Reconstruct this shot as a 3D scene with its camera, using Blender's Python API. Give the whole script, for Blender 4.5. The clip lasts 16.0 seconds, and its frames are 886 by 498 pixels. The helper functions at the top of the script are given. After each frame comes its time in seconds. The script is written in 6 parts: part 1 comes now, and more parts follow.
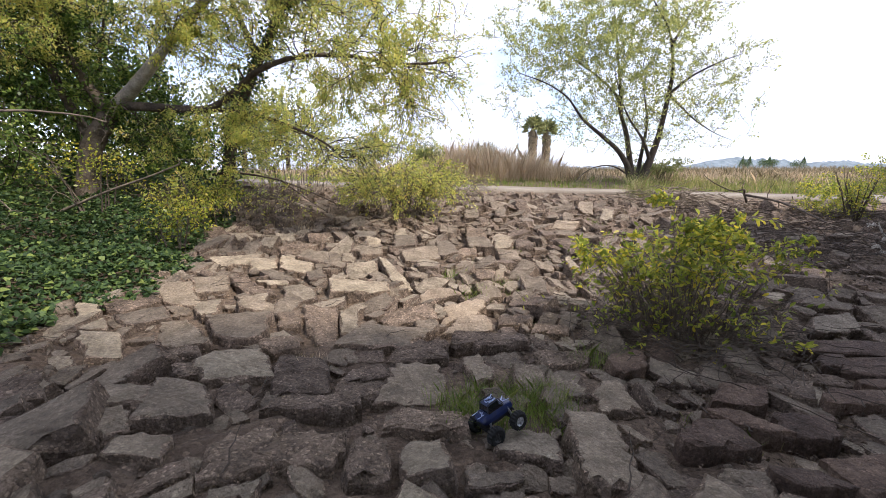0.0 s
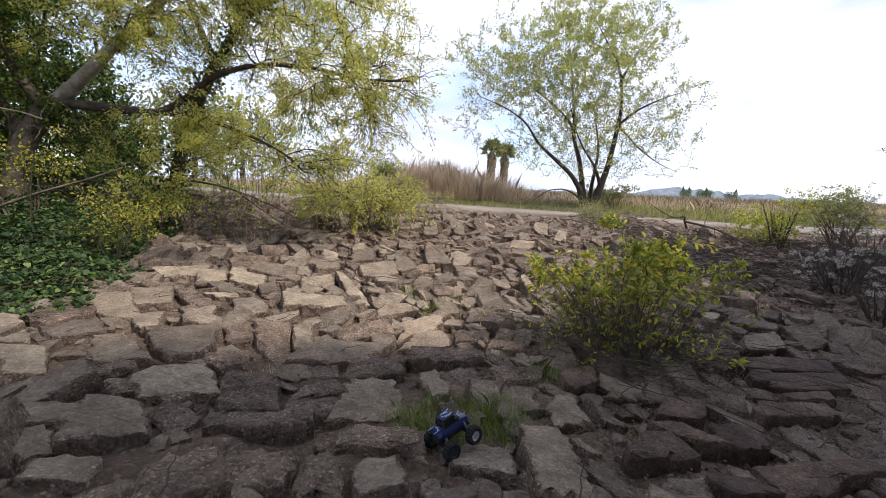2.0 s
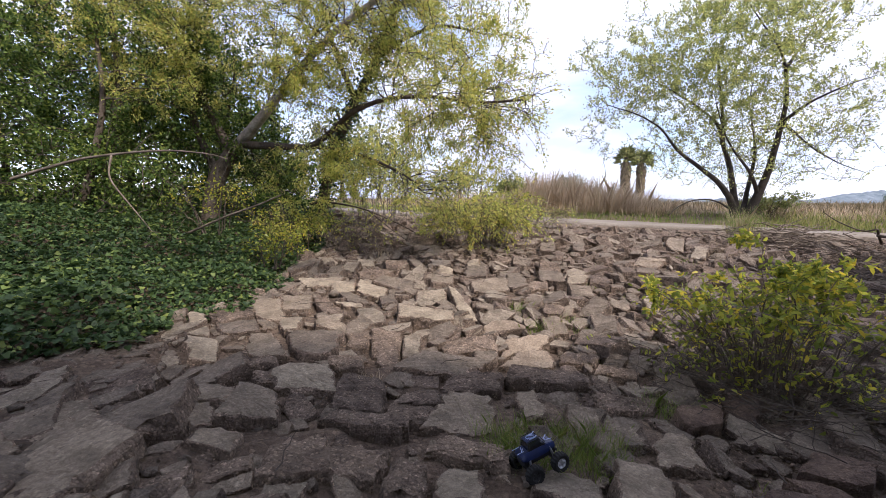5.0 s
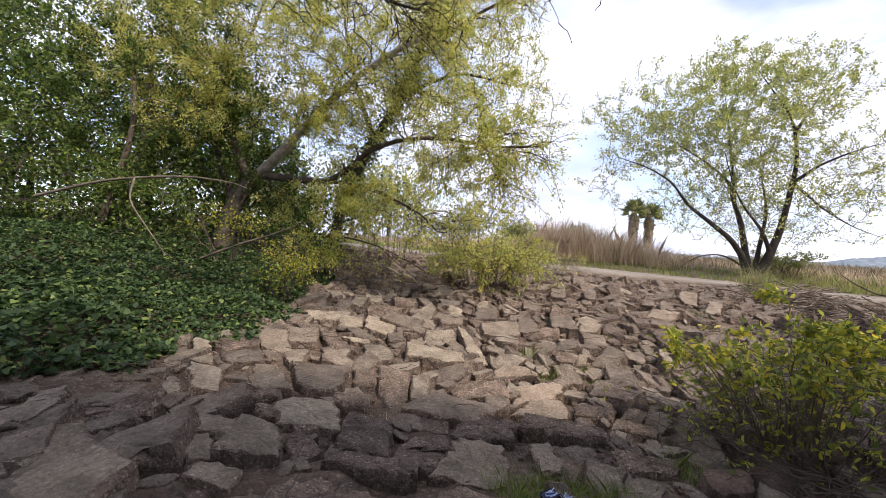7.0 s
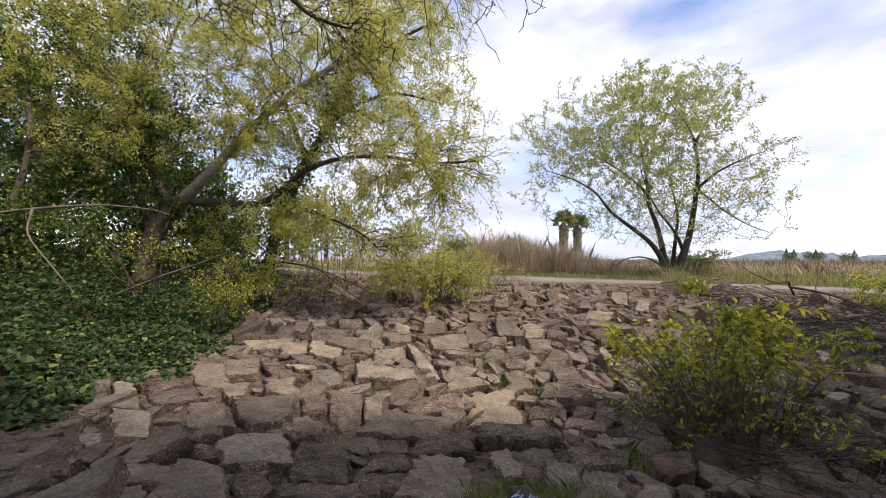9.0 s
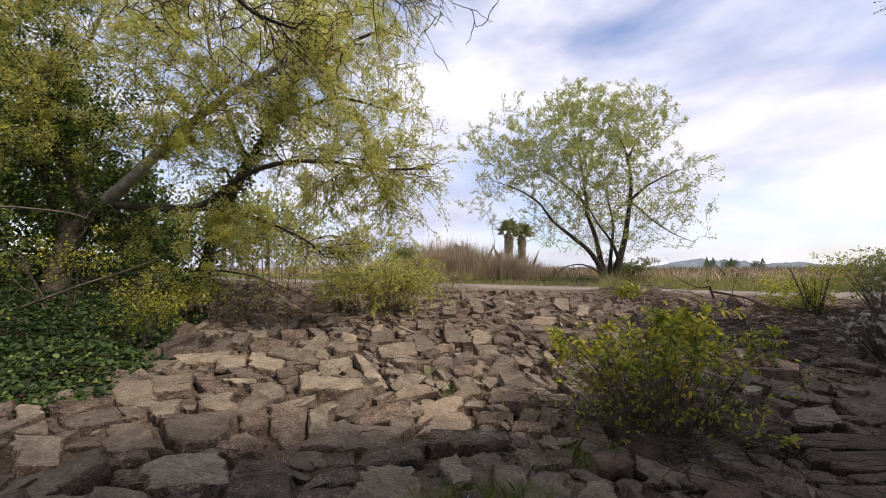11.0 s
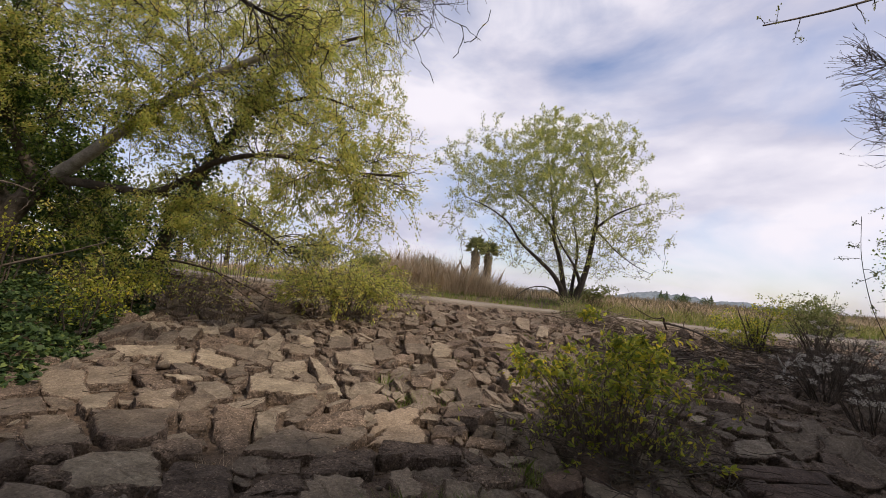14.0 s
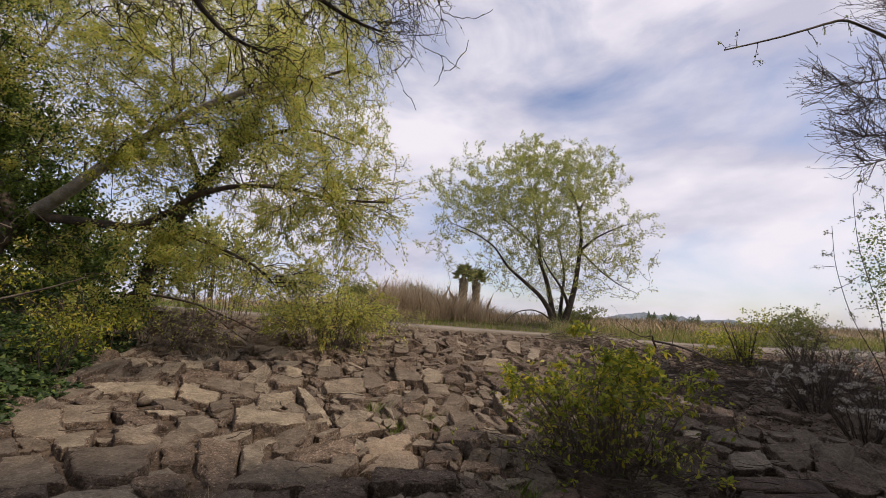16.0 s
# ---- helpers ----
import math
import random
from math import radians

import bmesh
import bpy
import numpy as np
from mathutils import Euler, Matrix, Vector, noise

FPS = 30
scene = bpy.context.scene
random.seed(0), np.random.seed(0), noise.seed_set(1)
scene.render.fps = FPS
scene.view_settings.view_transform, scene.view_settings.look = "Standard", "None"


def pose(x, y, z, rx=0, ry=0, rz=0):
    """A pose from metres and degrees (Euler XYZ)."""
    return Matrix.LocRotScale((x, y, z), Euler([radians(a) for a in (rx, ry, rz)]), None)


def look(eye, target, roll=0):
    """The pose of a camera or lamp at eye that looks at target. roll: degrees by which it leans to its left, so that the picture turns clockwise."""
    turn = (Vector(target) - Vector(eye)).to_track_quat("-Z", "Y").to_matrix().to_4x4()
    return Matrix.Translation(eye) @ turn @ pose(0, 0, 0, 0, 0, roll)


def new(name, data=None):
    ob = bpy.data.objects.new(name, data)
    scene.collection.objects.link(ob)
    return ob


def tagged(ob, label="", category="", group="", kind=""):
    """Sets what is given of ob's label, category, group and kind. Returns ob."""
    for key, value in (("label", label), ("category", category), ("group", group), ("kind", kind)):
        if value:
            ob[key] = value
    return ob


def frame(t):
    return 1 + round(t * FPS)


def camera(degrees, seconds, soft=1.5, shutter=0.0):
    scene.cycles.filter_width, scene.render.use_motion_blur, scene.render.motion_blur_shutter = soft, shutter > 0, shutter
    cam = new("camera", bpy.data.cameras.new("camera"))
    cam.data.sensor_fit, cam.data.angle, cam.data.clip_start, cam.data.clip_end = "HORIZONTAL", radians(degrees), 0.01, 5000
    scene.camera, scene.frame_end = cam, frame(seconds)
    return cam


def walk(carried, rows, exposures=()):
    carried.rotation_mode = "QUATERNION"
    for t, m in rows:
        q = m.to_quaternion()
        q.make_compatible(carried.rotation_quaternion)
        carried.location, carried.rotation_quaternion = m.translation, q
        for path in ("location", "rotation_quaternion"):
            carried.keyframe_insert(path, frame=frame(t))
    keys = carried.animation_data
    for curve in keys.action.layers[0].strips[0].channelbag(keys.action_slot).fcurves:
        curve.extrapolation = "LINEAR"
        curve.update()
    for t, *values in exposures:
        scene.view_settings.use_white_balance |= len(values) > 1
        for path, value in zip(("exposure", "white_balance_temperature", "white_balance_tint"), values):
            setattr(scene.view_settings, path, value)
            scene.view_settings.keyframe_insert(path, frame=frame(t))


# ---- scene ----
cam = camera(93.2, 16.0, soft=0.45)
PATH = [
    (0.0, 0.002, -0.002, 1.495, 0.12, -10.77, 0.17),
    (0.5, 0.015, -0.027, 1.481, -0.77, -7.22, -0.77),
    (1.0, 0.016, -0.031, 1.479, -2.41, -6.09, -2.52),
    (1.5, 0.001, -0.036, 1.470, -5.34, -5.63, -3.09),
    (2.0, -0.010, -0.018, 1.478, -5.31, -8.27, -2.27),
    (2.5, -0.014, -0.006, 1.479, -4.02, -8.94, -2.57),
    (3.0, -0.014, 0.001, 1.478, -2.71, -9.59, -2.02),
    (3.5, -0.009, 0.007, 1.478, -0.90, -9.43, -1.76),
    (4.0, 0.046, -0.009, 1.489, 0.77, -7.70, -0.41),
    (4.5, 0.119, -0.047, 1.520, 5.38, -7.98, 1.49),
    (5.0, 0.174, -0.086, 1.527, 11.73, -6.76, -0.54),
    (5.2, 0.189, -0.101, 1.527, 13.49, -5.81, -0.53),
    (7.3, 0.064, -0.058, 1.478, 11.68, -0.27, -4.78),
    (7.5, 0.053, -0.065, 1.471, 10.50, 0.30, -5.08),
    (8.0, 0.019, -0.061, 1.464, 8.60, 0.67, -3.73),
    (8.5, 0.028, -0.057, 1.454, 5.94, 1.94, -1.47),
    (9.0, 0.035, -0.066, 1.454, 4.47, 1.66, -0.11),
    (9.2, 0.034, -0.066, 1.450, 4.50, 1.82, 0.05),
    (11.5, 0.023, -0.053, 1.434, -4.04, 2.86, -0.24),
    (12.0, 0.020, -0.050, 1.432, -4.48, 2.75, -0.65),
    (12.5, 0.019, -0.036, 1.434, -4.33, 2.45, -2.33),
    (13.0, 0.019, -0.029, 1.443, -3.35, 2.23, -4.51),
    (13.5, 0.017, -0.031, 1.437, -5.46, 3.13, -4.93),
    (14.0, 0.006, -0.029, 1.409, -7.51, 4.77, -4.72),
    (14.5, 0.001, -0.025, 1.399, -6.24, 5.65, -6.31),
    (15.0, 0.003, -0.036, 1.378, -7.15, 7.19, -4.00),
    (15.5, 0.015, -0.047, 1.358, -8.16, 8.04, -3.80),
    (16.0, 0.010, -0.045, 1.342, -9.01, 8.76, -2.55),
]
walk(cam, [(t, pose(x, y, z, 90 + pitch, roll, yaw)) for t, x, y, z, yaw, pitch, roll in PATH], [(0.0, 0.64, 5850, 17), (1.0, 0.54, 5850, 17), (2.2, 0.32, 5830, 18), (5.0, 0.37, 5750, 21), (7.5, 0.33, 6000, 20), (9.0, 0.13, 6050, 20), (11.5, -0.13, 6350, 19), (16.0, -0.44, 6550, 20)])

# ---- sky and sun: thin bright cloud with blue gaps, hazy sun high on the right ----
SUN_DIR = Vector((-0.55, 0.34, -0.76)).normalized()
world = bpy.data.worlds.new("sky")
scene.world = world
world.use_nodes = True
wn, wl = world.node_tree.nodes, world.node_tree.links
sky = wn.new("ShaderNodeTexSky")
sky.sky_type, sky.sun_disc = "NISHITA", False
sky.sun_elevation = math.asin(-SUN_DIR.z)
sky.sun_rotation = math.atan2(-SUN_DIR.x, -SUN_DIR.y)
skymul = wn.new("ShaderNodeMixRGB")
skymul.blend_type = "MULTIPLY"
skymul.inputs[0].default_value = 1.0
skymul.inputs[2].default_value = (0.17, 0.172, 0.178, 1)
wl.new(sky.outputs[0], skymul.inputs[1])
coord = wn.new("ShaderNodeTexCoord")
stretch = wn.new("ShaderNodeMapping")
stretch.inputs["Scale"].default_value = (1.0, 1.0, 2.6)
stretch.inputs["Rotation"].default_value = (0.25, 0.5, 0.6)
stretch.inputs["Location"].default_value = (0.7, 0.2, 0.4)
wl.new(coord.outputs["Generated"], stretch.inputs[0])
cloud = wn.new("ShaderNodeTexNoise")
cloud.inputs["Scale"].default_value, cloud.inputs["Detail"].default_value = 1.9, 7.0
cloud.inputs["Roughness"].default_value, cloud.inputs["Distortion"].default_value = 0.52, 0.5
wl.new(stretch.outputs[0], cloud.inputs["Vector"])
cover = wn.new("ShaderNodeValToRGB")
cover.color_ramp.elements[0].position, cover.color_ramp.elements[1].position = 0.29, 0.53
wl.new(cloud.outputs["Fac"], cover.inputs[0])
thick = wn.new("ShaderNodeTexNoise")
thick.inputs["Scale"].default_value, thick.inputs["Detail"].default_value = 3.2, 6.0
wl.new(stretch.outputs[0], thick.inputs["Vector"])
tone = wn.new("ShaderNodeValToRGB")
tone.color_ramp.elements[0].position, tone.color_ramp.elements[0].color = 0.36, (0.68, 0.715, 0.84, 1)
tone.color_ramp.elements[1].position, tone.color_ramp.elements[1].color = 0.60, (1.05, 1.06, 1.10, 1)
wl.new(thick.outputs["Fac"], tone.inputs[0])
blend = wn.new("ShaderNodeMixRGB")
wl.new(cover.outputs[0], blend.inputs[0])
wl.new(skymul.outputs[0], blend.inputs[1])
wl.new(tone.outputs[0], blend.inputs[2])
wl.new(blend.outputs[0], wn["Background"].inputs[0])
wn["Background"].inputs[1].default_value = 1.1
sun = new("sun", bpy.data.lights.new("sun", "SUN"))
sun.data.energy, sun.data.angle, sun.data.color = 4.5, radians(2.8), (1.0, 0.88, 0.69)
sun.matrix_world = look(Vector((16, -6, 16)), Vector((16, -6, 16)) + SUN_DIR)

# ---- materials ----
def shader(name):
    m = bpy.data.materials.new(name)
    m.use_nodes = True
    return m, m.node_tree.nodes, m.node_tree.links


def ramp(nodes, links, source, stops):
    r = nodes.new("ShaderNodeValToRGB")
    r.color_ramp.elements[0].position, r.color_ramp.elements[0].color = stops[0][0], (*stops[0][1], 1)
    r.color_ramp.elements[1].position, r.color_ramp.elements[1].color = stops[-1][0], (*stops[-1][1], 1)
    for at, colour in stops[1:-1]:
        r.color_ramp.elements.new(at).color = (*colour, 1)
    links.new(source, r.inputs[0])
    return r.outputs[0]


def noise_of(nodes, links, vector, scale, detail=5.0, rough=0.55):
    n = nodes.new("ShaderNodeTexNoise")
    n.inputs["Scale"].default_value, n.inputs["Detail"].default_value, n.inputs["Roughness"].default_value = scale, detail, rough
    links.new(vector, n.inputs["Vector"])
    return n.outputs["Fac"]


def multiply(nodes, links, a, b, amount=1.0):
    x = nodes.new("ShaderNodeMixRGB")
    x.blend_type = "MULTIPLY"
    x.inputs[0].default_value = amount
    links.new(a, x.inputs[1])
    links.new(b, x.inputs[2])
    return x.outputs[0]


def mineral(name, dark, mid, light, coarse, fine, bump, roughness=0.9, vary=0.25, pebble=0.0, gravel=0.8, object_space=False):
    """Stone, concrete, soil: stains at a coarse scale, grain at a fine one, optional pebbles of exposed gravel."""
    m, nodes, links = shader(name)
    bsdf = nodes["Principled BSDF"]
    if object_space:
        tc = nodes.new("ShaderNodeTexCoord")
        where = tc.outputs["Object"]
    else:
        where = nodes.new("ShaderNodeNewGeometry").outputs["Position"]
    stains = ramp(nodes, links, noise_of(nodes, links, where, coarse, 7.0, 0.6), [(0.3, dark), (0.5, mid), (0.7, light)])
    grain = ramp(nodes, links, noise_of(nodes, links, where, fine, 4.0, 0.7), [(0.3, (0.68, 0.68, 0.68)), (0.72, (1.22, 1.22, 1.22))])
    colour = multiply(nodes, links, stains, grain)
    speck = ramp(nodes, links, noise_of(nodes, links, where, fine * 4.5, 3.0, 0.8), [(0.32, (0.80, 0.80, 0.80)), (0.5, (1.0, 1.0, 1.0)), (0.7, (1.2, 1.19, 1.18))])
    colour = multiply(nodes, links, colour, speck)
    height = noise_of(nodes, links, where, fine * 0.6, 8.0, 0.75)
    if pebble:
        v = nodes.new("ShaderNodeTexVoronoi")
        v.inputs["Scale"].default_value, v.inputs["Randomness"].default_value = pebble, 1.0
        links.new(where, v.inputs["Vector"])
        tint = ramp(nodes, links, v.outputs["Distance"], [(0.0, (1.22, 1.21, 1.19)), (0.3, (1.05, 1.05, 1.04)), (0.5, (0.9, 0.9, 0.9)), (0.8, (0.66, 0.65, 0.64))])
        gate = ramp(nodes, links, noise_of(nodes, links, where, pebble * 0.35, 3.0), [(0.36, (0, 0, 0)), (0.54, (gravel, gravel, gravel))])
        x = nodes.new("ShaderNodeMixRGB")
        x.blend_type = "MULTIPLY"
        links.new(gate, x.inputs[0])
        links.new(colour, x.inputs[1])
        links.new(tint, x.inputs[2])
        colour = x.outputs[0]
        stone = nodes.new("ShaderNodeSeparateColor")  # now and then one pale or dark pebble
        links.new(v.outputs["Color"], stone.inputs[0])
        hue = ramp(nodes, links, stone.outputs[0], [(0.0, (0.5, 0.5, 0.5)), (0.3, (0.9, 0.9, 0.9)), (0.75, (1.1, 1.1, 1.1)), (0.95, (2.1, 2.1, 2.05))])
        y = nodes.new("ShaderNodeMixRGB")
        y.blend_type = "MULTIPLY"
        links.new(gate, y.inputs[0])
        links.new(colour, y.inputs[1])
        links.new(hue, y.inputs[2])
        colour = y.outputs[0]
        coarse_h = noise_of(nodes, links, where, pebble * 0.3, 6.0, 0.75)
        add = nodes.new("ShaderNodeMath")
        add.operation = "MULTIPLY_ADD"
        add.inputs[1].default_value = 2.2
        links.new(coarse_h, add.inputs[0])
        links.new(height, add.inputs[2])
        dome = nodes.new("ShaderNodeMath")
        dome.operation = "MULTIPLY_ADD"
        dome.inputs[1].default_value = -0.6 * gravel
        links.new(v.outputs["Distance"], dome.inputs[0])
        links.new(add.outputs[0], dome.inputs[2])
        height = dome.outputs[0]
    if vary:
        info = nodes.new("ShaderNodeObjectInfo")
        tone = ramp(nodes, links, info.outputs["Random"], [(0.0, (1 - vary, 1 - vary, 1 - vary * 0.9)), (1.0, (1 + vary, 1 + vary * 0.95, 1 + vary * 0.8))])
        colour = multiply(nodes, links, colour, tone)
    links.new(colour, bsdf.inputs["Base Color"])
    bsdf.inputs["Roughness"].default_value = roughness
    bsdf.inputs["Specular IOR Level"].default_value = 0.25
    b = nodes.new("ShaderNodeBump")
    b.inputs["Strength"].default_value, b.inputs["Distance"].default_value = bump, 0.02
    links.new(height, b.inputs["Height"])
    links.new(b.outputs[0], bsdf.inputs["Normal"])
    return m


def foliage(name, stops, translucency=0.35, roughness=0.5):
    """Leaves: each leaf takes its own colour; light comes through the blade."""
    m, nodes, links = shader(name)
    bsdf = nodes["Principled BSDF"]
    rnd = nodes.new("ShaderNodeNewGeometry").outputs["Random Per Island"]
    colour = ramp(nodes, links, rnd, stops)
    links.new(colour, bsdf.inputs["Base Color"])
    bsdf.inputs["Roughness"].default_value = roughness
    bsdf.inputs["Specular IOR Level"].default_value = 0.3
    through_leaf = nodes.new("ShaderNodeBsdfTranslucent")
    links.new(colour, through_leaf.inputs[0])
    mix = nodes.new("ShaderNodeMixShader")
    mix.inputs[0].default_value = translucency
    links.new(bsdf.outputs[0], mix.inputs[1])
    links.new(through_leaf.outputs[0], mix.inputs[2])
    links.new(mix.outputs[0], nodes["Material Output"].inputs[0])
    return m


def plain(name, colour, roughness=0.5, metal=0.0, grain=40.0):
    m, nodes, links = shader(name)
    bsdf = nodes["Principled BSDF"]
    where = nodes.new("ShaderNodeTexCoord").outputs["Object"]
    k = ramp(nodes, links, noise_of(nodes, links, where, grain), [(0.3, tuple(c * 0.75 for c in colour)), (0.7, tuple(min(1, c * 1.2) for c in colour))])
    links.new(k, bsdf.inputs["Base Color"])
    bsdf.inputs["Roughness"].default_value, bsdf.inputs["Metallic"].default_value = roughness, metal
    return m


SOIL = mineral("soil", (0.069, 0.050, 0.035), (0.149, 0.108, 0.076), (0.247, 0.185, 0.132), 2.2, 42, 1.0, pebble=45, vary=0, gravel=0.6)
ROAD = mineral("road_concrete", (0.15, 0.125, 0.098), (0.21, 0.18, 0.143), (0.28, 0.245, 0.198), 0.8, 30, 0.4, vary=0)
GREY = mineral("concrete_worn", (0.151, 0.121, 0.089), (0.234, 0.190, 0.140), (0.322, 0.264, 0.197), 6.5, 40, 0.8, vary=0.28, pebble=80, gravel=0.32)
PALE = mineral("concrete_pale", (0.196, 0.161, 0.117), (0.310, 0.258, 0.188), (0.417, 0.351, 0.260), 6.5, 40, 0.8, vary=0.2, pebble=80, gravel=0.28)
RUST = mineral("concrete_rosy", (0.19, 0.147, 0.105), (0.305, 0.238, 0.168), (0.395, 0.32, 0.235), 4.0, 60, 0.8, vary=0.1, pebble=80, gravel=0.28)
ROUGH = mineral("concrete_gravel_face", (0.113, 0.086, 0.064), (0.214, 0.162, 0.120), (0.326, 0.251, 0.189), 6.0, 50, 1.0, pebble=85, vary=0.25, gravel=0.8)
# soil stain plus the right side's shade, both darkened into this colour
SOILED_SHADED = mineral("concrete_soiled_shaded", (0.079, 0.055, 0.041), (0.152, 0.106, 0.079), (0.242, 0.174, 0.130), 5.0, 50, 1.0, pebble=85, vary=0.25, gravel=0.5)
BARK = mineral("bark", (0.05, 0.038, 0.028), (0.11, 0.088, 0.066), (0.19, 0.16, 0.125), 6.0, 40, 1.0, vary=0)
BARK_PALE = mineral("bark_pale", (0.20, 0.175, 0.15), (0.37, 0.335, 0.29), (0.52, 0.475, 0.415), 6.0, 40, 0.9, vary=0)
TWIG = mineral("twig_bark", (0.045, 0.035, 0.027), (0.085, 0.067, 0.052), (0.13, 0.105, 0.08), 9.0, 60, 0.4, vary=0)
DEADWOOD = mineral("dead_wood", (0.07, 0.055, 0.042), (0.14, 0.115, 0.09), (0.24, 0.2, 0.16), 6.0, 60, 0.5, vary=0.3)
BLEACHED = mineral("bleached_wood", (0.34, 0.31, 0.27), (0.5, 0.46, 0.4), (0.62, 0.58, 0.5), 8.0, 60, 0.5, vary=0)
WILLOW_LEAF = foliage("willow_leaf_yellow_green", [(0.0, (0.28, 0.35, 0.075)), (0.5, (0.52, 0.55, 0.135)), (0.85, (0.70, 0.63, 0.16)), (1.0, (0.78, 0.60, 0.15))], 0.62)
FRESH_LEAF = foliage("willow_leaf_fresh", [(0.0, (0.15, 0.18, 0.06)), (0.4, (0.36, 0.41, 0.13)), (0.8, (0.56, 0.58, 0.18)), (1.0, (0.70, 0.66, 0.19))], 0.58)
DARK_LEAF = foliage("dark_leaf", [(0.0, (0.040, 0.075, 0.018)), (0.45, (0.11, 0.175, 0.04)), (0.8, (0.22, 0.30, 0.065)), (1.0, (0.40, 0.44, 0.09))], 0.55, 0.36)
IVY_LEAF = foliage("ivy_leaf", [(0.0, (0.022, 0.045, 0.017)), (0.55, (0.056, 0.097, 0.032)), (0.88, (0.105, 0.16, 0.046)), (1.0, (0.23, 0.28, 0.065))], 0.35, 0.5)
BUSH_LEAF = foliage("bush_leaf", [(0.0, (0.13, 0.18, 0.03)), (0.45, (0.33, 0.38, 0.06)), (0.8, (0.54, 0.53, 0.07)), (1.0, (0.76, 0.60, 0.06))], 0.64, 0.35)
SHRUB_LEAF = foliage("shrub_leaf_grey_green", [(0.0, (0.13, 0.16, 0.05)), (0.6, (0.25, 0.28, 0.09)), (1.0, (0.37, 0.37, 0.13))], 0.35)
GRASS = foliage("green_grass", [(0.0, (0.11, 0.18, 0.03)), (0.7, (0.25, 0.32, 0.065)), (1.0, (0.37, 0.35, 0.12))], 0.35)
DRYGRASS = foliage("dry_reed", [(0.0, (0.40, 0.30, 0.19)), (0.5, (0.62, 0.49, 0.32)), (1.0, (0.76, 0.64, 0.46))], 0.5, 0.7)
FIELDGRASS = foliage("field_grass", [(0.0, (0.12, 0.10, 0.05)), (0.6, (0.22, 0.18, 0.10)), (1.0, (0.34, 0.28, 0.17))], 0.3, 0.7)
VERGEGRASS = foliage("verge_grass_leaf", [(0.0, (0.16, 0.19, 0.05)), (0.6, (0.33, 0.33, 0.10)), (1.0, (0.50, 0.44, 0.20))], 0.4, 0.6)
DARK_BARK = mineral("dark_willow_bark", (0.022, 0.018, 0.014), (0.045, 0.037, 0.030), (0.08, 0.067, 0.055), 6.0, 40, 1.0, vary=0)
FARTREE = foliage("distant_foliage", [(0.0, (0.11, 0.135, 0.05)), (1.0, (0.28, 0.29, 0.11))], 0.45, 0.7)
BLOSSOM = foliage("seed_head", [(0.0, (0.35, 0.32, 0.27)), (1.0, (0.66, 0.62, 0.54))], 0.4, 0.8)
PALM_SKIRT = foliage("palm_skirt", [(0.0, (0.11, 0.085, 0.05)), (1.0, (0.30, 0.24, 0.14))], 0.15, 0.8)
LITTER = foliage("leaf_litter", [(0.0, (0.045, 0.032, 0.022)), (0.7, (0.10, 0.074, 0.05)), (1.0, (0.21, 0.16, 0.11))], 0.1, 0.8)

# ---- shape helpers ----
rng = np.random.default_rng(7)


def bulk(name, verts, faces, material, parent=None, smooth=False):
    """One mesh object from arrays of places and equal-sided faces."""
    verts, faces = np.asarray(verts, dtype=np.float32), np.asarray(faces, dtype=np.int32)
    me = bpy.data.meshes.new(name)
    me.vertices.add(len(verts))
    me.vertices.foreach_set("co", verts.ravel())
    k = faces.shape[1]
    me.loops.add(faces.size)
    me.loops.foreach_set("vertex_index", faces.ravel())
    me.polygons.add(len(faces))
    me.polygons.foreach_set("loop_start", np.arange(0, faces.size, k, dtype=np.int32))
    me.update(calc_edges=True)
    me.materials.append(material)
    if smooth:
        me.polygons.foreach_set("use_smooth", np.ones(len(faces), dtype=bool))
    ob = new(name, me)
    ob.parent = parent
    return ob


def part(name, bm, material, parent=None, label="", smooth=False):
    me = bpy.data.meshes.new(name)
    bm.to_mesh(me)
    bm.free()
    for m in material if isinstance(material, (list, tuple)) else [material]:
        me.materials.append(m)
    if smooth:
        for p in me.polygons:
            p.use_smooth = True
    ob = new(name, me)
    ob.parent = parent
    return tagged(ob, label)


def unit(v):
    return v / np.maximum(np.linalg.norm(v, axis=-1, keepdims=True), 1e-9)


def tubes(lines, sides=5):
    """Tapered tubes along polylines given as (places, radii)."""
    V, F, base = [], [], 0
    ang = np.arange(sides) * 2 * np.pi / sides
    ca, sa = np.cos(ang), np.sin(ang)
    for pts, rad in lines:
        pts = np.asarray(pts, float)
        tang = unit(np.gradient(pts, axis=0))
        ref = np.array([0.31, 0.17, 0.93]) if abs(tang[0, 2]) < 0.8 else np.array([0.9, 0.3, 0.1])
        u = unit(np.cross(tang, ref))
        w = np.cross(tang, u)
        ring = pts[:, None] + np.asarray(rad)[:, None, None] * (u[:, None] * ca[None, :, None] + w[:, None] * sa[None, :, None])
        V.append(ring.reshape(-1, 3))
        n = len(pts)
        i = np.arange(n - 1)[:, None] * sides + np.arange(sides)[None]
        j = np.arange(n - 1)[:, None] * sides + (np.arange(sides)[None] + 1) % sides
        F.append(np.stack([i, j, j + sides, i + sides], -1).reshape(-1, 4) + base)
        base += n * sides
    return np.concatenate(V), np.concatenate(F)


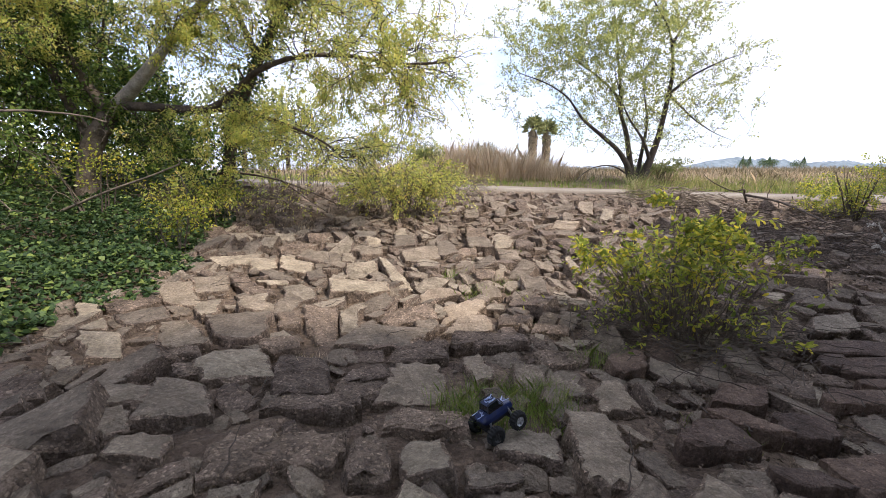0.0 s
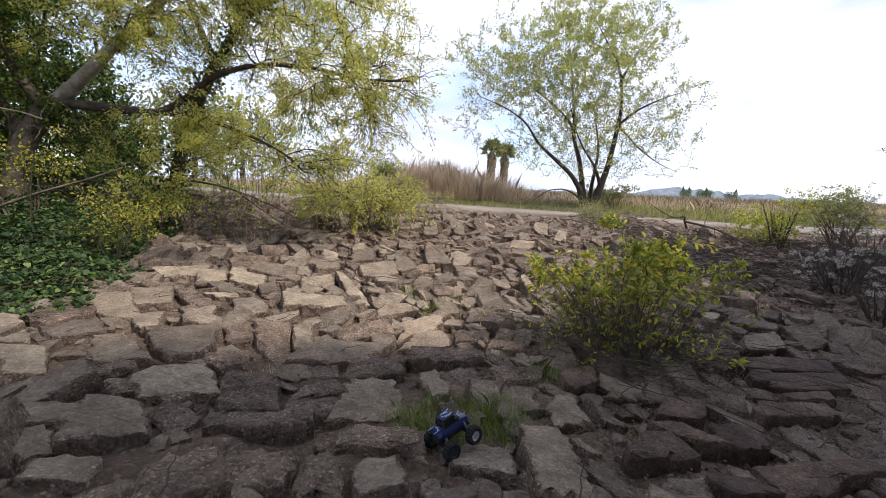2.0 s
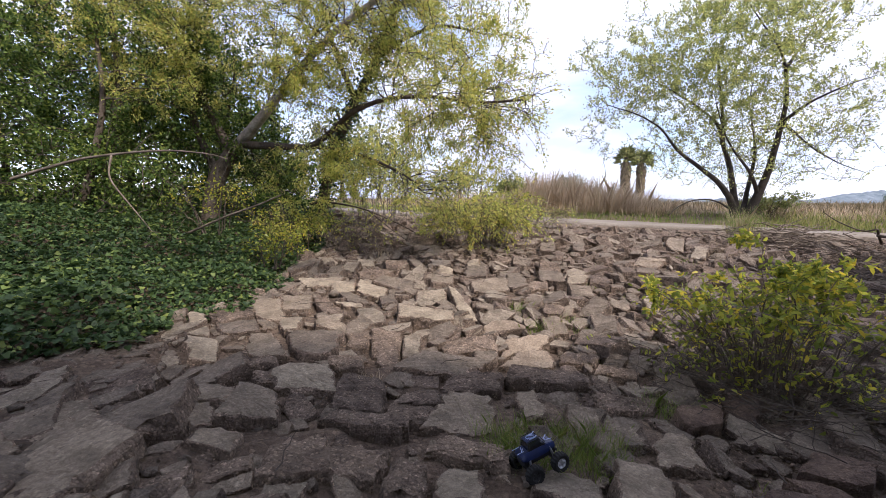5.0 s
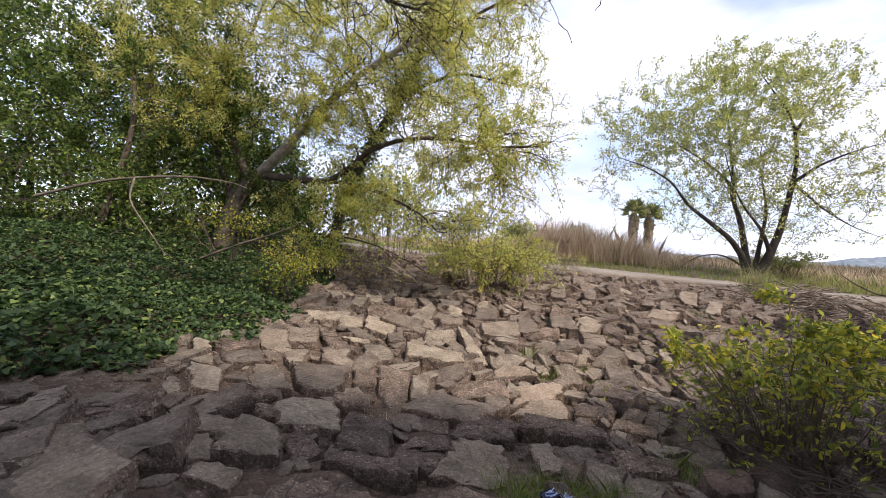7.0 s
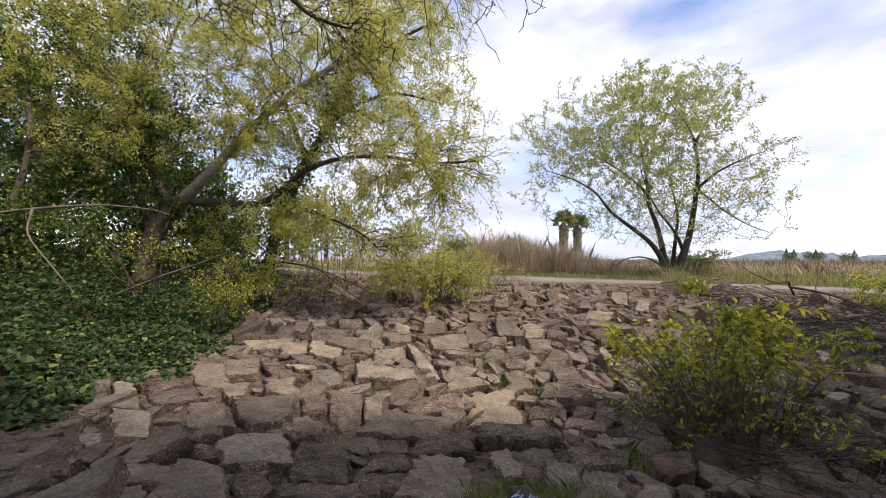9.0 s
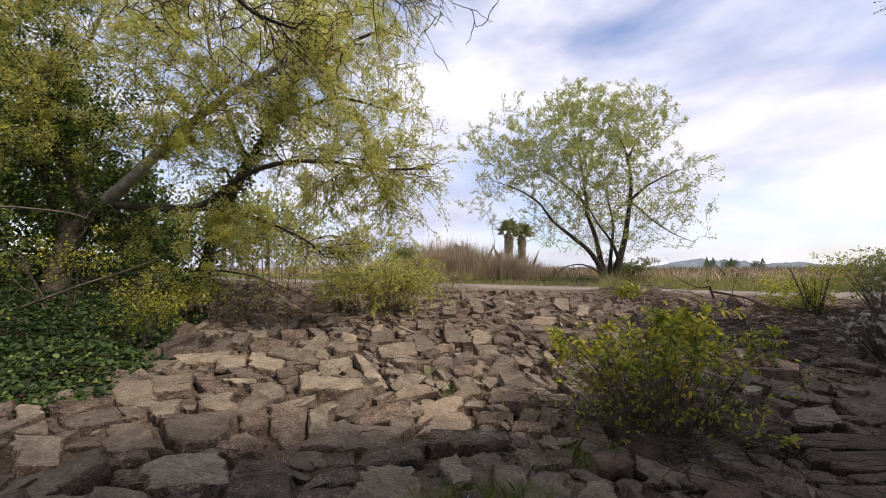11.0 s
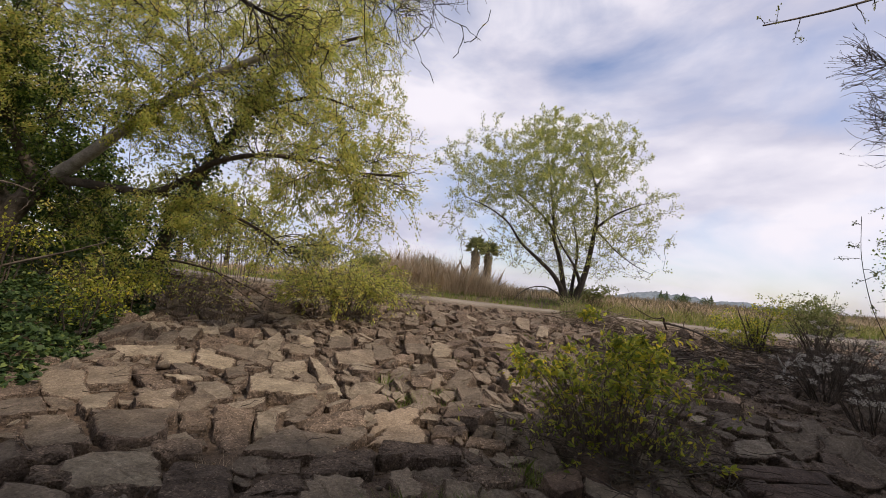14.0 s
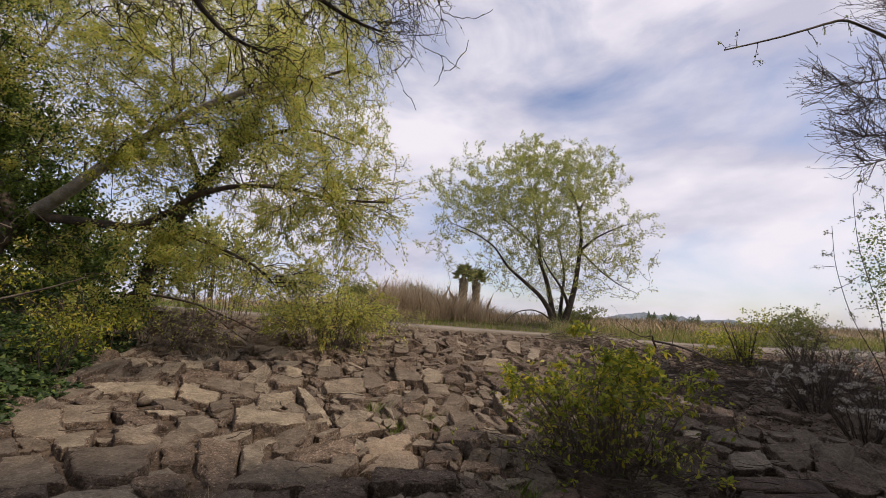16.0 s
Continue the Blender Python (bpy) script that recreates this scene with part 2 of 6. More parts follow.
def leaves(at, along, size, aspect=0.35, fold=0.12, shape="blade", flat=0.0):
    """Leaf blades at places, pointing along directions; ivy has a lobed outline."""
    n = len(at)
    d = unit(along)
    up = rng.normal(size=(n, 3)) * (1 - flat) + np.array([0, 0, 1.0]) * (flat + 0.25)
    s = unit(np.cross(d, up))
    nrm = np.cross(s, d)
    if shape == "ivy":
        outline = [(0, 0.0, 0), (0.42, -0.08, 0.06), (0.56, 0.3, 0.1), (0.36, 0.55, 0.04), (0, 0.98, -0.12), (-0.36, 0.55, 0.04), (-0.56, 0.3, 0.1), (-0.42, -0.08, 0.06)]
    elif shape == "oval":
        outline = [(0, 0, 0), (aspect, 0.3, fold), (aspect * 0.8, 0.7, fold), (0, 1, -0.05), (-aspect * 0.8, 0.7, fold), (-aspect, 0.3, fold)]
    else:
        outline = [(0, 0, 0), (aspect, 0.45, fold), (0, 1, -0.08), (-aspect, 0.45, fold)]
    size = np.broadcast_to(np.asarray(size, float), (n,))[:, None]
    V = np.stack([at + size * (a * s + b * d + c * nrm) for a, b, c in outline], 1).reshape(-1, 3)
    k = len(outline)
    return V, np.arange(n * k).reshape(n, k)


def fine(line, r0, r1, n=5, wobble=0.03):
    """A limb: a smoothed polyline with a taper."""
    p = np.array(line, float)
    t = np.linspace(0, len(p) - 1, (len(p) - 1) * n + 1)
    q = np.stack([np.interp(t, np.arange(len(p)), p[:, k]) for k in range(3)], 1)
    for _ in range(3):
        q[1:-1] = (q[:-2] + 2 * q[1:-1] + q[2:]) / 4
    q[1:-1] += rng.normal(size=(len(q) - 2, 3)) * wobble * r0
    return q, r0 + (r1 - r0) * np.linspace(0, 1, len(q)) ** 0.8


def weave(limbs, tips, sag=0.0, lift=0.15, thick=0.45, least=0.003, n=6):
    """Branches that reach from the limbs to the tips, nearest tips first, each springing from the closest wood."""
    nodes = np.concatenate([l[0][2:] for l in limbs])
    radii = np.concatenate([l[1][2:] for l in limbs])
    first = np.array([((nodes - t) ** 2).sum(1).min() for t in tips])
    lines = []
    cap = np.zeros((len(nodes) + len(tips) * (n - 1), 3))
    rcap = np.zeros(len(cap))
    cap[:len(nodes)], rcap[:len(nodes)] = nodes, radii
    used = len(nodes)
    for k in np.argsort(first):
        t = tips[k]
        i = int((((cap[:used] - t) ** 2).sum(1)).argmin())
        p0 = cap[i]
        reach = np.linalg.norm(t - p0)
        mid = (p0 + t) / 2 + np.array([0, 0, lift * reach]) + rng.normal(size=3) * 0.12 * reach
        s = np.linspace(0, 1, n)[:, None]
        pts = (1 - s) ** 2 * p0 + 2 * s * (1 - s) * mid + s ** 2 * t
        pts[1:-1] += rng.normal(size=(n - 2, 3)) * 0.025 * reach
        pts[:, 2] -= sag * reach * s[:, 0] ** 2
        r0 = max(least * 1.6, min(rcap[i] * thick, 0.02 + 0.012 * reach))
        rad = r0 + (least - r0) * s[:, 0] ** 0.7
        lines.append((pts, rad))
        cap[used:used + n - 1], rcap[used:used + n - 1] = pts[1:], rad[1:]
        used += n - 1
    return lines


def along_lines(lines, count, lo=0.3, spread=0.05, clump=0.0):
    """Places and directions strewn along the outer stretch of branches, some branches fuller than others."""
    weight = np.exp(rng.normal(size=len(lines)) * clump)
    pick = rng.choice(len(lines), count, p=weight / weight.sum())
    at, way = np.empty((count, 3)), np.empty((count, 3))
    for c, k in enumerate(pick):
        p = lines[k][0]
        u = (lo + (1 - lo) * rng.random() ** 0.7) * (len(p) - 1)
        i = min(int(u), len(p) - 2)
        at[c] = p[i] + (p[i + 1] - p[i]) * (u - i)
        way[c] = p[i + 1] - p[i]
    return at + rng.normal(size=(count, 3)) * spread, unit(way)


def sprays(lines, count, reach, aim, scatter=0.4, droop=0.2, girth=(0.012, 0.004), lo=0.25, n=8):
    """Long thin shoots that leave their branches at a slant and bend over at the tip."""
    out = []
    weight = np.array([np.linalg.norm(np.diff(l[0], axis=0), axis=1).sum() for l in lines])
    pick = rng.choice(len(lines), count, p=weight / weight.sum())
    s = np.linspace(0, 1, n)[:, None]
    for k in pick:
        p = lines[k][0]
        u = (lo + (1 - lo) * rng.random()) * (len(p) - 1)
        i = min(int(u), len(p) - 2)
        start = p[i] + (p[i + 1] - p[i]) * (u - i)
        d = unit(unit(p[i + 1] - p[i]) * 0.8 + np.array(aim) + rng.normal(size=3) * scatter)
        L = rng.uniform(*reach)
        side = np.cross(d, rng.normal(size=3)) * rng.normal() * 0.1 * L
        q = start + s * d * L + side * np.sin(s * 3.14) - np.array([0, 0, droop * L]) * s ** 2
        q[1:] += rng.normal(size=(n - 1, 3)) * 0.012 * L
        out.append((q, girth[0] + (girth[1] - girth[0]) * s[:, 0] ** 0.8))
    return out


def in_ball(count, centre, radius, power=0.45):
    d = unit(rng.normal(size=(count, 3)))
    return np.array(centre) + d * np.array(radius) * rng.random((count, 1)) ** power


def smooth(a, b, x):
    t = np.clip((np.asarray(x, float) - a) / (b - a), 0, 1)
    return t * t * (3 - 2 * t)


def lumps(x, y, s, seed=0.0):
    return (np.sin(x * s + 1.3 + seed) * np.cos(y * s * 1.17 + 0.7 + seed) + 0.6 * np.sin(x * s * 2.3 + y * s * 1.9 + seed * 2) + 0.35 * np.cos(x * s * 4.9 - y * s * 4.1 + seed))


def base_z(x, y):
    """The bank: a gentle slope that rises to the road, then the level field."""
    x, y = np.asarray(x, float), np.asarray(y, float)
    tilt = -np.clip(x, -8, 12) * (0.03 * (1 - smooth(13, 19, y)) + 0.07 * np.exp(-(y / 4) ** 2))
    z = 0.1 * (np.clip(y, -2, 11) - 1.4) + tilt + 0.40 * np.exp(-(y / 2.2) ** 2) + 0.28 * smooth(13.6, 17, y)
    return z + 0.55 * smooth(-3.4, -7.5, x) * (1 - smooth(8, 12, y))


def ground_z(x, y):
    rough = (1 - smooth(10.6, 11.0, y)) + 0.6 * smooth(13.9, 14.6, y)
    return base_z(x, y) + rough * (0.022 * lumps(x, y, 2.1) + 0.014 * lumps(x, y, 6.3, 2.0) + 0.008 * lumps(x, y, 17.0, 4.0)) + 0.015 * (1 - smooth(10.4, 10.9, y)) - (0.022 + 0.018 * smooth(2.6, 3.8, y)) * (1 - smooth(9.4, 10.3, y)) * smooth(-3.4, -2.8, x)


def sheet(name, xs, ys, f, material, kind="structure"):
    X, Y = np.meshgrid(xs, ys, indexing="ij")
    V = np.stack([X, Y, f(X, Y)], -1).reshape(-1, 3)
    n, m = len(xs), len(ys)
    a = (np.arange(n - 1)[:, None] * m + np.arange(m - 1)[None]).ravel()
    ob = bulk(name, V, np.stack([a, a + m, a + m + 1, a + 1], 1), material, smooth=True)
    return tagged(ob, kind=kind)

# ---- ground, road, far hills ----
near_x = np.concatenate([[-900, -400, -150, -60, -30, -18, -13], np.arange(-10, 12.01, 0.1), [14, 18, 30, 60, 150, 400, 900]])
near_y = np.concatenate([[-300, -80, -30, -14, -8, -5, -3], np.arange(-2, 11.0, 0.1), np.arange(11.0, 24, 0.3), [26, 30, 40, 60, 100, 200, 450, 1000, 2500]])
ground = sheet("ground", near_x, near_y, ground_z, SOIL)
tagged(ground, "brown stony soil bank strewn with rubble below a road", "ground")


def road_edge(x):
    return 11.0 - 0.012 * np.clip(np.asarray(x, float) - 2, 0, 12) ** 1.4


def road_z(x, y):
    return base_z(x, np.clip(y, 11, 13.6)) + 0.05


def build_road():
    xs = np.arange(-34, 46.01, 0.5)
    V, F = [], []
    rows = 9
    for x in xs:
        e = float(road_edge(x)) + 0.05 * float(lumps(x, 0.0, 1.7))
        prof = [(e + 0.05, -0.22), (e, -0.06), (e + 0.02, 0.0), (e + 0.7, 0.012), (e + 1.4, 0.02), (e + 2.1, 0.012), (e + 2.7, 0.0), (e + 2.75, -0.05), (e + 2.75, -0.2)]
        for y, dz in prof:
            V.append((x, y, float(road_z(x, y)) + dz + 0.004 * float(lumps(x, y, 3.0))))
    n = len(xs)
    for i in range(n - 1):
        for j in range(rows - 1):
            a = i * rows + j
            F.append((a, a + rows, a + rows + 1, a + 1))
    ob = bulk("road", np.array(V), np.array(F), ROAD)
    return tagged(ob, "narrow grey concrete road with a broken lip along the top of the bank", "road", kind="structure")


build_road()


def build_hills():
    """Two low wooded ridges far off, seen past the road on the right."""
    m, nodes, links = shader("hill_haze")
    bsdf = nodes["Principled BSDF"]
    where = nodes.new("ShaderNodeNewGeometry").outputs["Position"]
    # distance haze is mixed into the ridge colour
    links.new(ramp(nodes, links, noise_of(nodes, links, where, 0.03, 8.0, 0.7), [(0.35, (0.09, 0.12, 0.14)), (0.65, (0.18, 0.215, 0.235))]), bsdf.inputs["Base Color"])
    bsdf.inputs["Roughness"].default_value = 1.0
    xs = np.linspace(-300, 2600, 300)
    for depth, gain, seed in ((1900.0, 1.0, 0.0), (2300.0, 1.25, 3.0)):
        top = gain * (9 + 30 * np.exp(-((xs - 1370 * depth / 1900) / 170) ** 2) + 24 * np.exp(-((xs - 1900) / 260) ** 2) + 5 * lumps(xs, 0, 0.02, seed) + 2.2 * lumps(xs, 3, 0.09, seed))
        V = np.concatenate([np.stack([xs, np.full_like(xs, depth), np.full_like(xs, -8)], 1), np.stack([xs, np.full_like(xs, depth + 160), np.maximum(top, 2)], 1), np.stack([xs, np.full_like(xs, depth + 500), np.full_like(xs, -8)], 1)])
        n = len(xs)
        a = np.arange(n - 1)
        F = np.concatenate([np.stack([a, a + 1, a + n + 1, a + n], 1), np.stack([a + n, a + n + 1, a + 2 * n + 1, a + 2 * n], 1)])
        ob = bulk("hills", V, F, m)
        tagged(ob, "hazy blue-green wooded hills on the horizon", "hills", kind="structure")


build_hills()

# ---- broken concrete ----
def chunk(length, width, thick, skew, seed, rounding=0.016, boxy=True, taper=0.0, craggy=1.0):
    """A broken slab: an uneven outline, chipped upper edge, rough sides, its underside sunk in the soil."""
    r = np.random.default_rng(seed)
    corners = []
    if boxy:
        for sx, sy in ((-1, -1), (1, -1), (1, 1), (-1, 1)):
            corners.append(np.array([sx * length / 2 * (1 + taper * sy) * r.uniform(0.86, 1.1) + skew * sy * width / 2, sy * width / 2 * r.uniform(0.86, 1.1)]))
        for _ in range(2):
            if r.random() < 0.65:
                k = int(r.integers(0, len(corners)))
                a, b, c = corners[k - 1], corners[k], corners[(k + 1) % len(corners)]
                corners[k:k + 1] = [b + (a - b) * r.uniform(0.1, 0.42), b + (c - b) * r.uniform(0.1, 0.42)]
    else:
        n = int(r.integers(5, 8))
        for a in np.sort((np.arange(n) + r.uniform(-0.32, 0.32, n)) * 2 * np.pi / n):
            k = r.uniform(0.8, 1.1)
            corners.append(np.array([math.cos(a) * length / 2 * k, math.sin(a) * width / 2 * k]))
    ring = []
    grain = 0.04 if boxy and length < 0.8 and rounding < 0.012 else max(length, width) * 0.13
    for k, a in enumerate(corners):
        b = corners[(k + 1) % len(corners)]
        steps = max(2, int(np.linalg.norm(b - a) / grain))
        side = np.array([b[1] - a[1], a[0] - b[0]]) / max(np.linalg.norm(b - a), 1e-6)
        for s in range(steps):
            ring.append(a + (b - a) * (s / steps) + side * r.normal() * (0.009 if boxy else 0.12 * grain) * (s > 0))
    ring = np.array(ring)
    n = len(ring)
    inward = -unit(ring - ring.mean(0))
    reach = min(length, width)
    chip = np.abs(r.normal(size=(n, 1))) * rounding + rounding * 0.6 + (r.random((n, 1)) < 0.1) * rounding * 2.5
    flare = r.normal(0.0, 0.03, (n, 1)) * reach
    levels = [(ring + inward * reach * 0.34, 0.0), (ring + inward * reach * 0.14, 0.0), (ring + inward * (chip * 1.3), -0.003), (ring, -chip[:, 0] * 0.9), (ring - inward * (0.03 * reach + flare * 0.6), -thick * 0.5),
              (ring - inward * (0.05 * reach + flare), -thick), (ring + inward * reach * 0.1, -thick - 0.4 * reach)]
    slope = r.normal(size=2) * (0.02 if boxy else 0.16)
    fold_way = unit(r.normal(size=2))
    fold_at, fold = r.uniform(-0.2, 0.25) * reach, r.uniform(0.0, 0.06 * craggy if boxy else 0.45)
    bm = bmesh.new()
    rows = []
    for li, (p, z) in enumerate(levels):
        fade = (1, 1, 1, 1, 0.5, 0, 0)[li]
        shape = p @ slope - fold * np.maximum(p @ fold_way - fold_at, 0)
        zz = np.broadcast_to(z, (n,)) + fade * shape + r.normal(size=n) * reach * craggy * (0.007, 0.007, 0.006, 0.012, 0.03, 0.03, 0)[li]
        rows.append([bm.verts.new((p[i, 0], p[i, 1], zz[i])) for i in range(n)])
    mid = ring.mean(0)
    top = bm.verts.new((*mid, float(mid @ slope - fold * max(mid @ fold_way - fold_at, 0)) + r.normal() * 0.01 * reach))
    for i in range(n):
        j = (i + 1) % n
        bm.faces.new((top, rows[0][i], rows[0][j])).material_index = 0
        for a in range(len(rows) - 1):
            bm.faces.new((rows[a][i], rows[a + 1][i], rows[a + 1][j], rows[a][j])).material_index = 0 if a < 2 else 1
    bmesh.ops.recalc_face_normals(bm, faces=bm.faces)
    return bm


PLACED = []
SLAB_WORDS = {"concrete_worn": "broken grey-brown concrete slab lying in the riprap slope", "concrete_pale": "pale sunlit broken concrete slab bedded in the riprap slope",
              "concrete_rosy": "rosy tan broken block lying on the riprap slope", "concrete_gravel_face": "rough dark concrete lump with exposed gravel in the slope",
              "concrete_soiled_shaded": "soil-stained concrete slab sunk in the bank beside the bush, its colour darkened for shade"}


def slab(x, y, length, width, proud, yaw, skew, taper, lean, material):
    """One broken slab, its top standing proud of the bank and tipped towards the foot of the slope."""
    r = np.random.default_rng(len(PLACED))
    craggy = 2.2 if material is ROUGH else 1.0
    bm = chunk(length * 1.07, width * 1.07, proud + 0.05 + 0.3 * width * math.sin(radians(max(lean, 0))), skew, 100 + len(PLACED), 0.009 if material is ROUGH else 0.0065, True, taper, craggy)
    ob = part("concrete_chunk", bm, [material, SOILED_SHADED if material is SOILED_SHADED else ROUGH])
    rise = math.degrees(math.atan(float(base_z(x, y + 0.2) - base_z(x, y - 0.2)) / 0.4))
    roll = math.degrees(math.atan(float(base_z(x + 0.2, y) - base_z(x - 0.2, y)) / 0.4))
    ob.matrix_world = Matrix.Translation((x, y, float(base_z(x, y)) + proud)) @ pose(0, 0, 0, rise + lean + r.normal() * 2.5, -roll + r.normal() * 3.5, 0) @ pose(0, 0, 0, 0, 0, yaw)
    PLACED.append((x, y, length / 2, width / 2, radians(yaw), skew))
    tagged(ob, SLAB_WORDS[material.name], "concrete slab", "broken concrete slabs of the bank")


slab(-1.30, 1.86, 0.26, 0.40, 0.07, 9, -0.37, -0.18, 0, GREY)
slab(-1.23, 2.29, 0.35, 0.34, 0.06, 25, -0.17, 0.05, 1, PALE)
slab(-1.48, 2.86, 0.35, 0.47, 0.08, 12, -0.20, 0.22, 3, GREY)
slab(-1.81, 2.69, 0.25, 0.44, 0.06, 17, -0.39, -0.33, 3, GREY)
slab(-2.22, 2.97, 0.28, 0.29, 0.06, 47, -0.02, 0.07, 4, GREY)
slab(-1.91, 3.24, 0.17, 0.41, 0.06, 30, 0.07, 0.19, 5, PALE)
slab(-2.12, 2.44, 0.21, 0.36, 0.06, 18, -0.42, 0.14, 1, PALE)
slab(-2.57, 2.90, 0.15, 0.48, 0.06, 23, -0.42, 0.04, 3, PALE)
slab(-1.56, 1.87, 0.21, 0.26, 0.06, 12, -0.32, 0.06, 0, GREY)
slab(-1.22, 1.49, 0.21, 0.16, 0.06, -0, -0.32, 0.03, 0, GREY)
slab(-0.81, 1.51, 0.27, 0.27, 0.06, 30, 0.14, 0.06, 0, ROUGH)
slab(-1.44, 1.63, 0.14, 0.24, 0.06, 53, 0.08, -0.08, 0, GREY)
slab(-1.45, 2.18, 0.10, 0.19, 0.06, 38, 0.02, 0.02, 0, ROUGH)
slab(-1.65, 2.37, 0.27, 0.16, 0.06, 20, -0.22, 0.03, 1, ROUGH)
slab(-0.64, 1.91, 0.42, 0.13, 0.07, 5, 0.04, -0.08, 0, ROUGH)
slab(-0.82, 2.26, 0.30, 0.45, 0.06, 2, -0.22, 0.07, 0, ROUGH)
slab(-0.46, 2.10, 0.26, 0.18, 0.06, 24, 0.48, 0.14, 0, ROUGH)
slab(-0.15, 2.22, 0.33, 0.46, 0.06, 6, 0.02, -0.27, 0, GREY)
slab(-0.06, 1.85, 0.36, 0.16, 0.06, -6, -0.00, -0.05, 0, ROUGH)
slab(-0.43, 2.85, 0.50, 0.33, 0.08, 7, 0.42, 0.12, 4, GREY)
slab(-0.73, 3.08, 0.14, 0.37, 0.06, 1, -0.23, 0.08, 5, PALE)
slab(-0.93, 3.01, 0.23, 0.52, 0.06, -2, -0.36, 0.13, 5, ROUGH)
slab(-1.20, 3.10, 0.16, 0.35, 0.06, 18, -0.05, 0.11, 5, ROUGH)
slab(-1.09, 2.64, 0.24, 0.17, 0.06, 14, -0.16, -0.04, 3, ROUGH)
slab(-0.46, 2.30, 0.24, 0.14, 0.06, 26, 0.30, -0.14, 1, ROUGH)
slab(-0.14, 2.61, 0.36, 0.23, 0.09, 16, 0.51, -0.12, 3, ROUGH)
slab(-0.08, 1.57, 0.20, 0.27, 0.06, 9, 0.10, -0.14, 0, PALE)
slab(-0.31, 1.52, 0.17, 0.23, 0.06, 21, 0.29, -0.13, 0, ROUGH)
slab(-0.56, 1.56, 0.26, 0.23, 0.06, 7, 0.01, 0.13, 0, ROUGH)
slab(-0.30, 3.33, 0.41, 0.27, 0.06, 20, 0.16, 0.00, 7, ROUGH)
slab(-0.13, 3.13, 0.18, 0.15, 0.06, 22, -0.03, 0.03, 6, GREY)
slab(0.35, 2.86, 0.53, 0.17, 0.10, 6, 0.29, -0.03, 4, ROUGH)
slab(0.22, 3.22, 0.33, 0.23, 0.06, 19, 0.78, -0.28, 6, RUST)
slab(0.19, 3.52, 0.41, 0.24, 0.06, 31, 0.55, -0.06, 8, RUST)
slab(0.22, 2.48, 0.14, 0.30, 0.06, 27, 0.23, -0.09, 2, GREY)
slab(0.70, 1.68, 0.21, 0.58, 0.11, 2, 0.24, 0.07, 0, GREY)
slab(0.38, 1.70, 0.27, 0.22, 0.07, -11, -0.05, -0.09, 0, PALE)
slab(0.99, 2.25, 0.20, 0.33, 0.06, 8, 0.19, -0.13, 0, GREY)
slab(1.26, 2.66, 0.30, 0.17, 0.10, 28, 0.80, 0.16, 3, SOILED_SHADED)
slab(0.84, 2.73, 0.38, 0.19, 0.06, 12, 0.37, 0.10, 4, ROUGH)
slab(0.60, 3.37, 0.28, 0.16, 0.06, 9, 0.30, 0.03, 7, ROUGH)
slab(0.88, 3.22, 0.31, 0.13, 0.06, 6, 0.43, -0.01, 7, ROUGH)
slab(0.19, 1.44, 0.23, 0.07, 0.06, 4, 0.08, -0.06, 0, GREY)
slab(1.33, 1.86, 0.34, 0.21, 0.10, 10, 0.53, -0.24, 0, SOILED_SHADED)
slab(1.80, 2.30, 0.30, 0.23, 0.10, 3, 0.80, -0.09, 1, SOILED_SHADED)
slab(3.52, 3.58, 0.44, 0.25, 0.10, 10, 0.80, -0.09, 11, PALE)
slab(3.30, 3.11, 0.99, 0.19, 0.11, 6, 0.69, -0.12, 7, SOILED_SHADED)
slab(2.65, 2.38, 0.62, 0.17, 0.10, 7, 0.80, -0.07, 2, SOILED_SHADED)
slab(2.86, 2.87, 0.26, 0.15, 0.10, 11, 0.80, 0.01, 6, SOILED_SHADED)
slab(1.55, 1.56, 0.33, 0.11, 0.10, 9, -0.65, -0.11, 0, SOILED_SHADED)
slab(1.60, 2.01, 0.18, 0.19, 0.10, -3, -0.80, -0.07, 0, SOILED_SHADED)
slab(2.26, 1.75, 0.55, 0.13, 0.10, 7, 0.80, -0.12, -0, SOILED_SHADED)
slab(3.27, 2.86, 0.81, 0.24, 0.09, 8, 0.80, 0.07, 3, SOILED_SHADED)
slab(1.94, 2.01, 0.30, 0.21, 0.09, -2, 0.58, 0.11, 3, SOILED_SHADED)
slab(1.99, 1.65, 0.49, 0.21, 0.09, 10, 0.80, 0.24, 3, SOILED_SHADED)
slab(1.59, 2.93, 0.24, 0.28, 0.09, 19, 0.80, -0.03, 3, SOILED_SHADED)
slab(3.01, 2.60, 0.47, 0.12, 0.09, 8, 0.80, -0.00, 3, SOILED_SHADED)
slab(-2.35, 4.60, 0.48, 0.25, 0.06, 22, 0.05, 0.24, 8, PALE)
slab(-2.00, 4.52, 0.27, 0.29, 0.06, 10, -0.27, 0.03, 9, PALE)
slab(-1.64, 4.54, 0.35, 0.30, 0.06, -12, -0.51, 0.05, 9, PALE)
slab(-1.73, 4.19, 0.21, 0.25, 0.06, 6, -0.98, -0.12, 9, GREY)
slab(-1.33, 3.72, 0.23, 0.39, 0.06, 23, -0.06, -0.07, 8, PALE)
slab(-1.64, 3.94, 0.27, 0.13, 0.06, -2, -0.97, 0.29, 8, PALE)
slab(-1.56, 3.34, 0.28, 0.22, 0.07, 5, -0.59, -0.07, 6, GREY)
slab(-1.84, 3.81, 0.20, 0.39, 0.06, 4, -0.89, -0.29, 8, ROUGH)
slab(-2.21, 3.82, 0.28, 0.43, 0.06, 27, -0.07, 0.10, 7, GREY)
